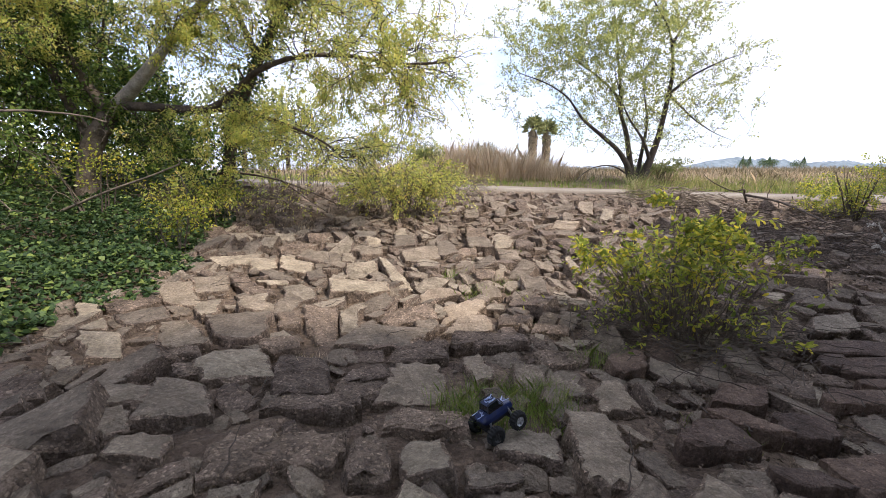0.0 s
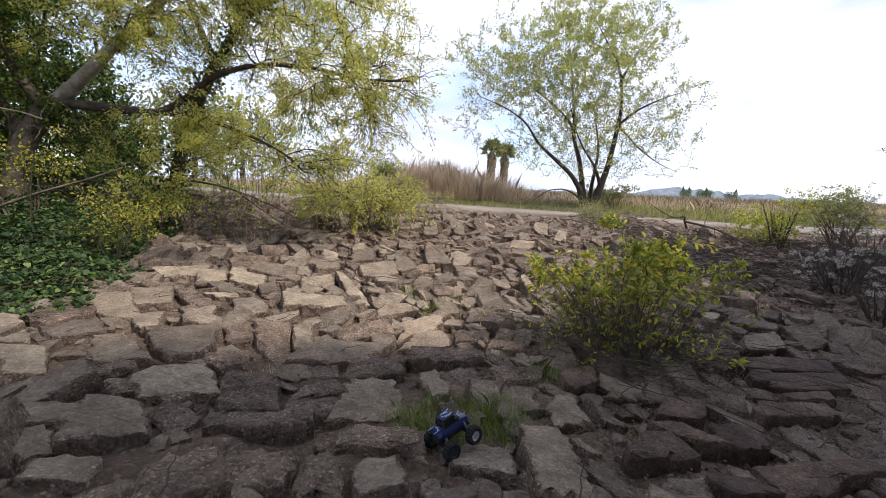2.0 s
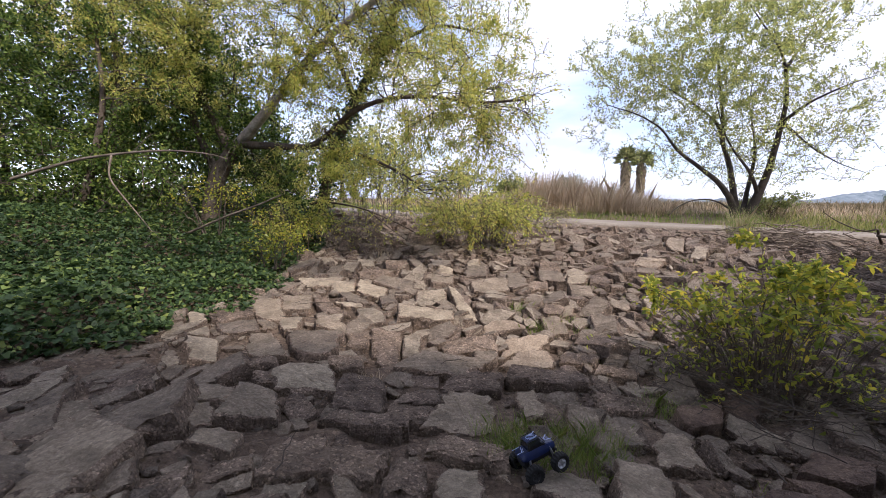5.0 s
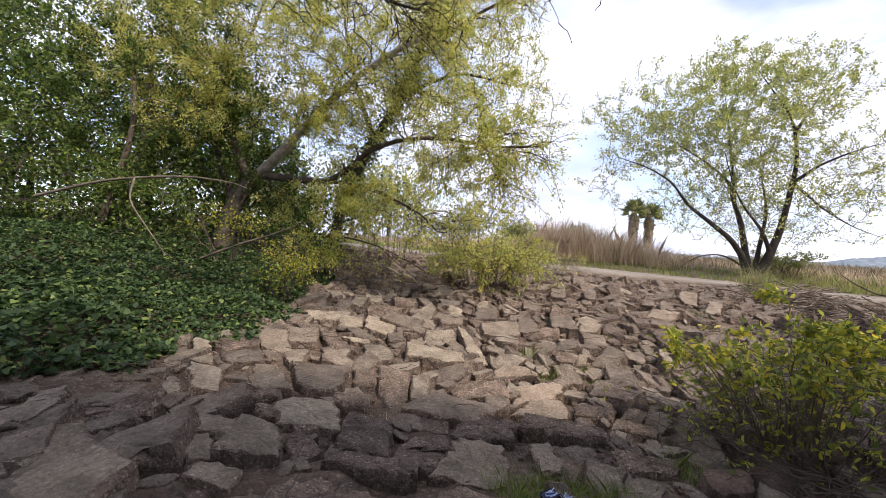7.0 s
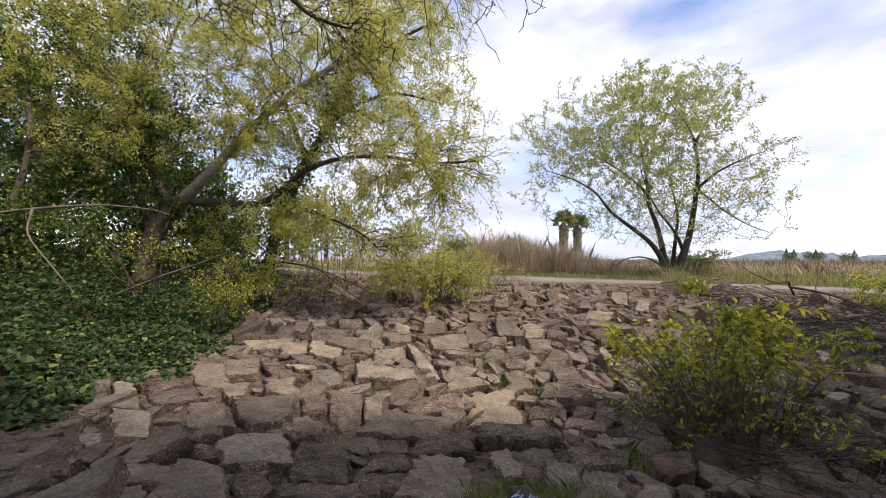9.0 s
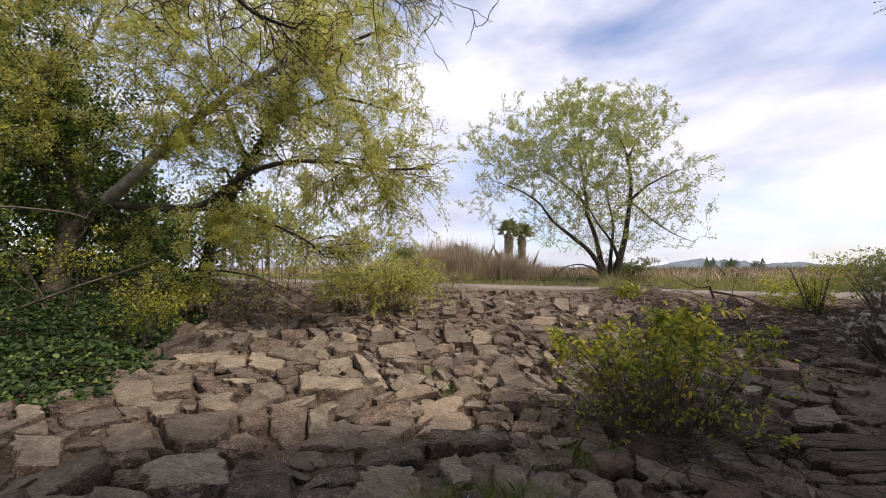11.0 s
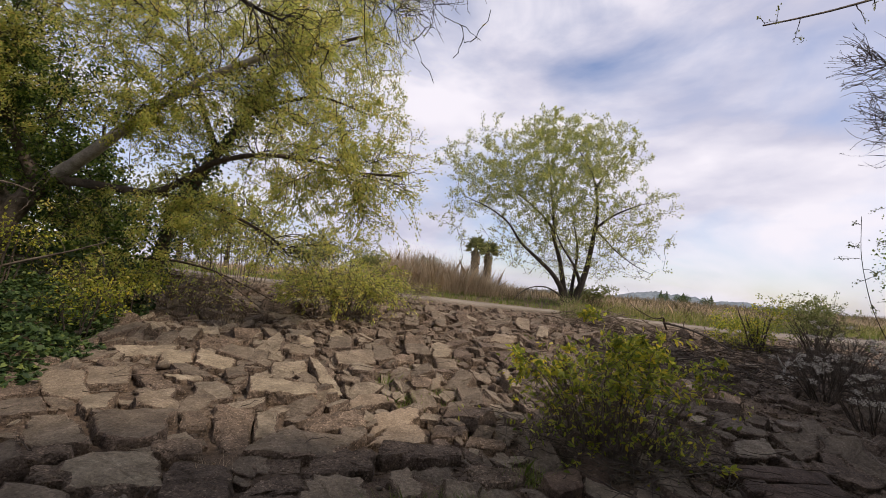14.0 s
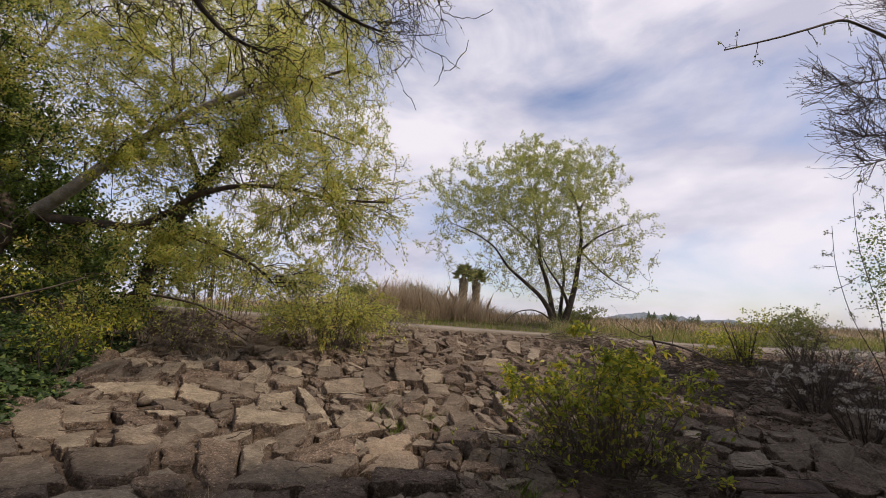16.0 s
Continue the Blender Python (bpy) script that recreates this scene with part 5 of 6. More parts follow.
shrub("green_shrub", "olive shrub standing among the dry reeds", (1.5, 17.6, 0), (0.6, 0.5, 0.55), 9, 160, 2200, 0.09, SHRUB_LEAF, 0.3, 0.0, 0.3)
shrub("green_shrub", "low olive scrub round the willow's foot", (7.9, 15.9, 0), (1.2, 0.6, 0.45), 12, 220, 2600, 0.07, SHRUB_LEAF, 0.3, 0.0, 0.1)
for sx, sy, rr in ((7.2, 5.2, 0.85), (8.4, 6.6, 1.1), (6.5, 5.5, 0.75), (9.4, 7.6, 1.1), (7.5, 6.2, 0.95), (6.0, 4.5, 0.6)):
    shrub("seeding_shrub", "straggling grey shrub with pale fluffy seed heads", (sx, sy, 0), (rr * 1.1, rr * 0.8, rr * 0.5), 22, 380, 760, 0.024, BLOSSOM, 0.5, 0.0, 0.15, wood=TWIG, shape="oval", spread=0.02, heads=20)
bough("budding_sapling", [([(6.05, 4.20, 0.1), (6.05, 4.20, 0.59), (5.74, 4.05, 0.99), (5.22, 3.90, 1.49), (4.88, 3.75, 2.04), (4.70, 3.60, 2.44)], 0.007, 0.0025), ([(6.05, 4.2, 0.1), (6.05, 4.20, 0.59), (5.78, 4.00, 1.52), (5.27, 3.80, 2.26), (5.01, 3.60, 2.81)], 0.007, 0.0025),
                          ([(6.1, 4.2, 0.1), (6.2, 4.1, 1.2), (6.0, 4.0, 2.1), (5.7, 3.8, 2.9)], 0.007, 0.0025)], TWIG, "slender budding sapling with upright bare shoots", count=60, spread=0.3, leaf=SHRUB_LEAF, leafcount=900, category="sapling")
bough("dead_branch", [([(-6.8, 4.4, 1.75), (-5.90, 4.60, 2.03), (-5.08, 4.70, 2.12), (-4.57, 4.80, 2.15), (-4.03, 4.90, 2.10), (-3.88, 5.00, 2.04)], 0.024, 0.007), ([(-5.4, 4.66, 2.08), (-5.31, 4.50, 1.77), (-4.81, 4.40, 1.36), (-4.45, 4.30, 1.09)], 0.016, 0.006)],
      DEADWOOD, "long grey leafless branch hanging out over the ivy", count=26, spread=0.5)
bough("dead_branch", [([(-5.6, 5.5, 0.75), (-4.93, 5.50, 1.01), (-4.33, 5.50, 1.25), (-3.82, 5.50, 1.41), (-3.41, 5.50, 1.57)], 0.026, 0.008)], DEADWOOD, "grey leaning branch above the ivy", count=14, spread=0.5)
bough("fallen_branch", [([(-4.4, 8.1, 1.4), (-3.99, 8.00, 1.46), (-3.13, 7.90, 1.34), (-2.40, 7.80, 1.07), (-1.71, 7.70, 0.75), (-1.15, 7.60, 0.60)], 0.028, 0.006), ([(-3.0, 7.85, 1.3), (-2.4, 7.5, 0.95), (-1.9, 7.3, 0.68)], 0.015, 0.005)],
      TWIG, "dark fallen branch drooping over the rubble", count=40, spread=0.6)
bough("snag", [([(6.9, 9.6, 0.75), (6.68, 9.40, 0.95), (6.54, 9.20, 1.06), (6.38, 9.30, 0.98), (5.99, 9.40, 1.17), (5.8, 9.5, 1.35)], 0.03, 0.006), ([(6.68, 9.40, 0.92), (6.74, 8.60, 0.86), (6.58, 7.80, 0.76), (6.41, 7.00, 0.60)], 0.03, 0.015)],
      TWIG, "dark dead snag branch lying below the road edge", count=22, spread=0.5)
bough("driftwood", [([(7.0, 6.6, 0.32), (7.03, 6.6, 0.46), (7.12, 6.6, 0.62)], 0.028, 0.008), ([(7.02, 6.6, 0.42), (6.9, 6.6, 0.58), (6.88, 6.6, 0.66)], 0.02, 0.006), ([(7.04, 6.6, 0.47), (7.2, 6.6, 0.56), (7.3, 6.6, 0.66)], 0.018, 0.006)],
      BLEACHED, "bleached forked driftwood root standing in the brush", category="driftwood")


def unseen_shade_tree(x, y, crown, spread, count, label):
    """Unseen leafy trees added beside and behind the way, to shade the lower slabs and the right of the bank."""
    z = float(ground_z(x, y))
    c = np.array(crown)
    stem = fine([(x, y, z - 0.1), (x, y, z + 2.0), ((x * 2 + c[0]) / 3, (y * 2 + c[1]) / 3, c[2] * 0.75), tuple(c)], 0.15, 0.04)
    tips = in_ball(240, c, spread, 0.5)
    tw = weave([stem], tips, lift=0.1, thick=0.5, least=0.004)
    at, way = along_lines(tw, count, 0.2, 0.14)
    root = plant("tree", (x, y, z), label, "tree", "trees on the near bank")
    adopt(root, bulk("trunk", *tubes([stem], 8), BARK, smooth=True), bulk("branchwork", *tubes(tw, 4), TWIG), bulk("crown", *leaves(at, way * 0.5 + rng.normal(size=way.shape), rng.uniform(0.08, 0.16, len(at)), 0.36), DARK_LEAF))


for tx, ty, tc, ts, tn in ((7.2, -1.6, (7.0, -0.9, 7.0), (2.1, 1.3, 1.3), 17000), (5.0, -2.2, (4.8, -1.25, 7.0), (1.9, 1.2, 1.2), 10500), (10.1, -0.4, (9.7, 0.1, 7.0), (2.2, 1.5, 2.2), 36000), (12.5, 2.0, (12.1, 2.4, 7.2), (2.1, 1.5, 2.2), 34000), (15.2, 3.6, (14.8, 4.0, 7.6), (2.2, 1.6, 2.2), 26000), (2.8, -2.4, (2.6, -1.55, 7.2), (1.9, 1.2, 1.2), 4500),
                          (1.2, -4.0, (1.2, -3.8, 5.0), (3.0, 1.6, 3.2), 26000), (-2.6, -3.8, (-2.6, -3.6, 4.6), (2.6, 1.8, 3.2), 24000), (5.9, -0.9, (5.7, -1.1, 2.6), (1.3, 1.3, 2.2), 22000), (3.6, -2.4, (3.6, -2.4, 2.4), (1.6, 1.0, 2.0), 16000), (8.9, 1.4, (8.7, 1.4, 2.8), (1.6, 1.2, 2.4), 24000), (6.6, 0.9, (6.5, 0.9, 2.2), (1.1, 0.9, 1.8), 14000), (10.9, 2.8, (10.3, 3.5, 7.2), (1.6, 1.3, 1.3), 20000), (-0.4, -2.6, (0.4, -1.7, 4.7), (3.4, 1.1, 1.4), 26000)):
    unseen_shade_tree(tx, ty, tc, ts, tn, "unseen leafy tree on the near bank, added to shade the rubble slope")

# ---- ground cover ----
def blades(at, height, width, lean, material, name, label, category):
    """Grass or reeds: tapering bent blades."""
    n = len(at)
    a = rng.uniform(0, 2 * np.pi, n)
    side = np.stack([np.cos(a), np.sin(a), np.zeros(n)], 1) * np.asarray(width).reshape(-1, 1)
    bend = np.clip(np.stack([rng.normal(size=n), rng.normal(size=n), np.zeros(n)], 1), -1.3, 1.3) * np.asarray(lean).reshape(-1, 1)
    h = np.asarray(height).reshape(-1, 1)
    up = np.array([0, 0, 1.0])
    mid, top = at + up * h * 0.55 + bend * h * 0.3, at + up * h + bend * h
    V = np.stack([at - side, at + side, mid + side * 0.7, top, mid - side * 0.7], 1).reshape(-1, 3)
    return tagged(bulk(name, V, np.arange(n * 5).reshape(n, 5), material), label, category, kind="stuff")


def on_ground(x, y, dz=0.0):
    return np.stack([x, y, ground_z(x, y) + dz], 1)


def ivy_carpet():
    n = 150000
    x, y = rng.uniform(-9.5, -2.4, n), rng.uniform(1.2, 9.6, n)
    edge = np.array([ivy_edge(v) for v in y]) + 0.12 * lumps(x, y, 3.1)
    keep = (x < edge) & (rng.random(n) < np.clip(1.25 - 0.09 * np.hypot(x, y), 0.3, 1))
    x, y, edge = x[keep], y[keep], edge[keep]
    rise = smooth(0, 0.7, edge - x) * (0.16 + 0.07 * lumps(x, y, 1.7)) + rng.uniform(0, 0.07, len(x))
    at = on_ground(x, y, 0.03) + np.stack([0 * x, 0 * x, rise], 1)
    way = rng.normal(size=at.shape) * np.array([1, 1, 0.35]) + np.array([0.25, -0.5, -0.15])
    ob = bulk("ivy", *leaves(at, way, rng.uniform(0.026, 0.056, len(at)), shape="ivy", flat=0.55), IVY_LEAF)
    tagged(ob, "carpet of glossy dark green ivy over the left bank", "ivy", kind="stuff")


ivy_carpet()


def reeds():
    """Dry reeds in uneven clumps, each leaning its own way, tallest where the road bends out of sight."""
    r = np.random.default_rng(12)
    X, Y, T, L = [], [], [], []
    for k in range(640):
        cx = r.uniform(-9, 26) if k > 290 else r.normal(1.6, 1.9)
        cy = 15.5 + abs(r.normal()) * 2.6
        tall = 0.45 + 1.35 * math.exp(-((cx - 0.9) / 1.2) ** 2) + 0.9 * math.exp(-((cx - 3.2) / 1.7) ** 2) + 0.45 * math.exp(-((cx + 3) / 2.5) ** 2)
        tall = min(tall * r.uniform(0.55, 1.15), 1.75)
        if abs(cx - 6.8) < 1.0 and cy < 16:
            continue
        n = int(26 + 55 * tall)
        X.append(cx + r.normal(size=n) * 0.34)
        Y.append(cy + r.normal(size=n) * 0.2)
        T.append(tall * r.uniform(0.25, 1.0, n) ** 1.2)
        L.append(np.full(n, abs(r.normal()) * 0.12 + 0.1))
    x, y, tall, lean = (np.concatenate(v) for v in (X, Y, T, L))
    blades(on_ground(x, y, -0.03), tall * r.uniform(0.55, 1.1, len(x)), r.uniform(0.003, 0.009, len(x)), (lean + 0.08) / (0.5 + 0.5 * tall), DRYGRASS, "reeds", "tall dry brown reeds standing beyond the road", "reeds")


reeds()


def verge():
    n = 12000
    x = rng.uniform(-12, 30, n)
    y = rng.uniform(13.75, 16.2, n)
    blades(on_ground(x, y, -0.01), rng.uniform(0.06, 0.22, n), rng.uniform(0.005, 0.012, n), np.full(n, 0.3), GRASS, "grass", "short green grass on the verge behind the road", "grass")
    n = 1700
    x, y = rng.uniform(4, 24, n), 15.2 + np.abs(rng.normal(size=n)) * 1.6
    blades(on_ground(x, y, -0.01), rng.uniform(0.15, 0.6, n) * (0.7 + 0.3 * np.sin(x * 1.7)), rng.uniform(0.006, 0.016, n), np.full(n, 0.35), FIELDGRASS, "weeds", "rank green weeds among the reeds behind the road", "weeds")
    n = 5200
    x, y = rng.uniform(7.2, 22, n), 14.2 + np.abs(rng.normal(size=n)) * 1.1
    blades(on_ground(x, y, -0.01), rng.uniform(0.1, 0.42, n) * (0.75 + 0.25 * np.sin(x * 2.3)), rng.uniform(0.005, 0.011, n), np.full(n, 0.35), VERGEGRASS, "verge_grass", "rough yellow-green grass along the far side of the road", "grass")
    n = 20000
    x, y = rng.uniform(-14, 50, n), 17 + rng.random(n) ** 2 * 40
    blades(on_ground(x, y, -0.01), rng.uniform(0.2, 0.5, n), rng.uniform(0.006, 0.016, n), np.full(n, 0.3), FIELDGRASS, "dry_grass", "dry pale grass covering the field", "grass")


verge()


def tuft(x, y, count, radius, height, material, label):
    p = rng.normal(size=(count, 2)) * radius
    blades(on_ground(x + p[:, 0], y + p[:, 1], 0.0), height * 0.75 * rng.uniform(0.3, 1.1, count), rng.uniform(0.0010, 0.0023, count), np.full(count, 0.5), material, "grass_tuft", label, "grass")


for gx, gy, gn, gr, gh in ((0.10, 2.02, 420, 0.08, 0.15), (0.28, 2.12, 620, 0.1, 0.16), (0.50, 2.2, 520, 0.1, 0.16), (0.58, 1.98, 420, 0.08, 0.15), (0.32, 1.95, 300, 0.08, 0.12), (0.02, 4.45, 260, 0.13, 0.16), (0.28, 4.0, 220, 0.1, 0.2), (0.62, 4.3, 160, 0.1, 0.15),
                           (1.05, 2.75, 120, 0.07, 0.22), (0.95, 5.6, 120, 0.1, 0.12), (-0.6, 3.9, 110, 0.06, 0.14), (1.5, 2.0, 90, 0.1, 0.12), (2.6, 7.6, 120, 0.14, 0.14), (1.3, 1.25, 120, 0.1, 0.12), (0.75, 3.6, 160, 0.1, 0.1), (1.05, 4.2, 200, 0.14, 0.12), (0.45, 4.75, 160, 0.12, 0.1), (1.5, 5.1, 140, 0.12, 0.1), (0.1, 5.3, 120, 0.1, 0.1), (1.1, 6.4, 140, 0.14, 0.12), (-1.4, 6.6, 120, 0.12, 0.12), (-2.35, 3.6, 160, 0.08, 0.1), (4.95, 10.6, 620, 0.17, 0.95)):
    tuft(gx, gy, gn, gr, gh, GRASS, "tuft of fresh green grass growing between the slabs")
for gx, gy, gn, gr, gh in ((4.9, 10.6, 420, 0.16, 0.85), (-0.42, 3.55, 120, 0.07, 0.13), (-0.15, 4.3, 150, 0.1, 0.16), (-2.2, 6.4, 150, 0.14, 0.35), (0.75, 4.9, 120, 0.1, 0.12), (3.6, 8.6, 160, 0.2, 0.2), (-0.85, 2.45, 70, 0.05, 0.12)):
    tuft(gx, gy, gn, gr, gh, DRYGRASS, "tuft of dry straw-coloured grass among the rubble")


def brushwood():
    """Tangled dead sticks heaped below the road on the right."""
    lines = []
    for k in range(850):
        x, y = rng.uniform(3.6, 12.0), rng.uniform(5.6, 10.6)
        if x < 4.2 + 0.5 * abs(y - 9.3) or rng.random() < 0.15:
            x += 1.0
        if y > float(road_edge(x)) - 0.8:
            continue
        reach = rng.uniform(0.25, 1.3)
        a = rng.uniform(0, 3.14)
        d = np.array([math.cos(a) * reach, math.sin(a) * reach, rng.normal() * 0.22 * reach])
        z = float(ground_z(x, y)) + rng.uniform(0.02, 0.24) * (1.0 if y < 8.5 else 0.6)
        s = np.linspace(-0.5, 0.5, 6)[:, None]
        p = np.array([x, y, z]) + s * d + rng.normal(size=(6, 3)) * 0.03 * reach
        r0 = rng.uniform(0.0025, 0.009)
        lines.append((p, np.linspace(r0, r0 * 0.4, 6)))
    ob = bulk("brushwood", *tubes(lines, 4), TWIG)
    tagged(ob, "heap of tangled dead brown brushwood below the road", "brushwood", kind="stuff")
    lines = []
    for k in range(150):
        x, y = rng.normal(5.4, 0.5), rng.normal(9.7, 0.35)
        reach, a = rng.uniform(0.4, 1.2), rng.normal() * 0.6 - 0.2
        s = np.linspace(-0.5, 0.5, 6)[:, None]
        p = np.array([x, y, float(ground_z(x, y)) + rng.uniform(0.03, 0.3)]) + s * np.array([math.cos(a), math.sin(a) * 0.6, rng.normal() * 0.16]) * reach + rng.normal(size=(6, 3)) * 0.035 * reach
        r0 = rng.uniform(0.005, 0.014)
        lines.append((p, np.linspace(r0, r0 * 0.5, 6)))
    tagged(bulk("stick_pile", *tubes(lines, 4), DEADWOOD), "pile of pale dead sticks below the road lip", "brushwood", kind="stuff")
    lines = []
    for k in range(240):
        x, y = rng.uniform(-3, 4.5), rng.uniform(1.2, 9.5)
        if 1.2 < x < 3 and 2.6 < y < 4.2 or rng.random() < 0.72:
            x, y = rng.normal(2.1, 0.55), rng.normal(3.0, 0.35)
        reach, a = rng.uniform(0.1, 0.5), rng.uniform(0, 3.1)
        s = np.linspace(-0.5, 0.5, 6)[:, None]
        p = np.array([x, y, float(base_z(x, y)) + rng.uniform(0.1, 0.17)]) + s * np.array([math.cos(a), math.sin(a), 0.15 * rng.normal()]) * reach + rng.normal(size=(6, 3)) * 0.025 * reach
        lines.append((p, np.linspace(0.0038, 0.0016, 6)))
    tagged(bulk("sticks", *tubes(lines, 4), TWIG), "thin fallen sticks lying across the slabs", "sticks", kind="stuff")


brushwood()


def rubble():
    """Small stones and crumbs of concrete that fill the joints."""
    r = np.random.default_rng(5)
    bm = bmesh.new()
    bmesh.ops.create_icosphere(bm, subdivisions=1, radius=0.5)
    co = np.array([v.co[:] for v in bm.verts])
    bm.verts.index_update()
    tri = np.array([[v.index for v in f.verts] for f in bm.faces])
    bm.free()
    n = 5200
    y = 0.9 + 9.7 * r.random(n) ** 1.15
    x = r.uniform(-1, 1, n) * (3.2 + 0.5 * y) + 0.4
    keep = np.array([a > ivy_edge(b) and free_of_slabs(a, b, -0.03) and not (b < 3.6 and k > 0.35) for a, b, k in zip(x, y, r.random(n))])
    x, y = x[keep], y[keep]
    n = len(x)
    size = 0.022 + 0.10 * r.random(n) ** 2.2 * (0.45 + 0.55 * smooth(2.5, 4.0, y))
    scale = size[:, None] * r.uniform(0.6, 1.3, (n, 3)) * np.array([1, 1, 0.7])
    a = r.uniform(0, 6.28, n)
    jag = co[None] * (1 + 0.35 * r.normal(size=(n, len(co), 1))) * scale[:, None]
    c, s = np.cos(a)[:, None], np.sin(a)[:, None]
    V = np.stack([jag[..., 0] * c - jag[..., 1] * s + x[:, None], jag[..., 0] * s + jag[..., 1] * c + y[:, None], jag[..., 2] + (ground_z(x, y) + size * 0.2)[:, None]], -1)
    half = r.random(n) < 0.55
    for sel, m in ((half, GREY), (~half, ROUGH)):
        k = int(sel.sum())
        F = (tri[None] + (np.arange(k) * len(co))[:, None, None]).reshape(-1, 3)
        tagged(bulk("rubble", V[sel].reshape(-1, 3), F, m), "small stones and concrete crumbs between the slabs", "rubble", kind="stuff")


rubble()


def litter():
    n = 7000
    x, y = rng.normal(2.2, 0.75, n), rng.normal(2.85, 0.5, n)
    more = 4000
    x, y = np.concatenate([x, rng.uniform(-3, 7, more), rng.uniform(1.0, 7.0, 8000), rng.uniform(3.6, 11.0, 15000)]), np.concatenate([y, rng.uniform(1, 9, more), rng.uniform(0.9, 5.5, 8000), rng.uniform(4.6, 10.2, 15000)])
    keep = np.array([free_of_slabs(a, b, 0.0) and b < road_edge(a) - 0.3 for a, b in zip(x, y)])
    x, y = x[keep], y[keep]
    at = on_ground(x, y, 0.008) + np.stack([0 * x, 0 * x, rng.uniform(0, 0.025, len(x))], 1)
    way = rng.normal(size=at.shape) * np.array([1, 1, 0.25])
    tagged(bulk("leaf_litter", *leaves(at, way, rng.uniform(0.012, 0.034, len(at)) * (1 + 0.8 * smooth(3.5, 6.0, y)), 0.26, flat=0.7), LITTER), "dry brown leaf litter under the bush", "litter", kind="stuff")


litter()


# ---- far things ----
def palm(x, y, height, seed):
    r = np.random.default_rng(seed)
    z = float(ground_z(x, y))
    root = plant("palm_tree", (x, y, z), "distant fan palm with a shaggy skirt of dead fronds", "palm", "palms beyond the field")
    top = np.array([x, y, z + height])
    trunk = ([np.array([x, y, z - 0.2]) + (top - np.array([x, y, z - 0.2])) * s for s in np.linspace(0, 1, 6)], np.linspace(0.42, 0.32, 6))
    V, F = [], []
    for k in range(80):
        a, e = r.uniform(0, 6.28), r.uniform(-0.5, 1.3)
        d = np.array([math.cos(a) * math.cos(e), math.sin(a) * math.cos(e), math.sin(e)])
        reach = r.uniform(0.8, 1.4)
        s = np.array([-math.sin(a), math.cos(a), 0])
        tip = top + d * reach
        fan = [tip + (d * math.cos(q) + s * math.sin(q)) * r.uniform(0.8, 1.15) * (1.0 if i % 2 else 0.3) - np.array([0, 0, 0.3 * abs(q)]) for i, q in enumerate(np.linspace(-1.3, 1.3, 9))]
        b = len(V)
        V += [top, tip, *fan]
        F += [(b + 1, b + 2 + i, b + 2 + i + 1) for i in range(0, 8)] + [(b, b + 1, b + 6)]
    fr = bulk("fronds", np.array(V), np.array(F), FARTREE)
    V, F = [], []
    for k in range(240):
        a, s = r.uniform(0, 6.28), r.random()
        p = top + np.array([math.cos(a), math.sin(a), 0]) * 0.32 - np.array([0, 0, 0.2 + s * height * 0.7])
        q = p + np.array([math.cos(a) * 0.42, math.sin(a) * 0.42, -1.0]) * (1.25 - 0.5 * s)
        w = np.array([-math.sin(a), math.cos(a), 0]) * 0.25
        b = len(V)
        V += [p, q - w, q + w]
        F.append((b, b + 1, b + 2))
    sk = bulk("skirt", np.array(V), np.array(F), PALM_SKIRT)
    tr = bulk("trunk", *tubes([trunk], 8), BARK)
    adopt(root, tr, fr, sk)
    tagged(sk, "shaggy brown skirt of dead fronds")


palm(14.45, 70.0, 7.0, 1)
palm(17.6, 74.0, 7.0, 2)


def far_tree(name, x, y, height, spread, label, material, seed, conifer=False):
    r = np.random.default_rng(seed)
    z = float(ground_z(x, y))
    root = plant(name, (x, y, z), label, "tree")
    stem = fine([(x, y, z - 0.2), (x + 0.1, y, z + height * 0.5), (x, y, z + height * 0.9)], 0.05 * spread + 0.05, 0.03)
    n = 3200
    if conifer:
        h = r.random(n)
        rad = spread * (1 - h) * np.sqrt(r.random(n))
        a = r.uniform(0, 6.28, n)
        at = np.stack([x + rad * np.cos(a), y + rad * np.sin(a), z + height * (0.1 + 0.9 * h)], 1)
    else:
        at = in_ball(n, (x, y, z + height * 0.6), (spread, spread, height * 0.45), 0.4)
        at += 0.12 * spread * r.normal(size=(n, 3))
    adopt(root, bulk("trunk", *tubes([stem], 6), BARK), bulk("crown", *leaves(at, r.normal(size=at.shape), r.uniform(0.035, 0.09, n) * spread, 0.4), material))


far_tree("tree", -4.9, 30, 2.7, 2.0, "round green tree beyond the reeds", FARTREE, 3)
far_tree("tree", -1.5, 34, 2.4, 1.6, "low green tree beyond the reeds", FARTREE, 4)
far_tree("tree", 3.1, 30, 2.0, 0.8, "small green tree behind the reeds", FARTREE, 5)
far_tree("tree", -9.5, 26, 4.5, 2.6, "far green tree behind the willows", FARTREE, 6)
far_tree("tree", -14, 30, 6.5, 3.5, "tall far green tree behind the thicket", FARTREE, 7)
far_tree("tree", 18.3, 12.0, 5.0, 1.3, "leafy dark green tree beside the road", DARK_LEAF, 9)
for k, (cx, ch, cw) in enumerate(((107, 4.4, 1.9), (109.5, 3.4, 2.0), (113, 5.0, 1.8), (115, 3.6, 2.1), (118.5, 4.6, 1.9), (121, 3.6, 2.2), (126, 4.2, 1.8), (128.5, 3.2, 2.2))):
    far_tree("tree", cx, 150 + 6 * (k % 3), ch, cw, "dark distant tree against the hills", IVY_LEAF, 20 + k, k % 2 == 0)

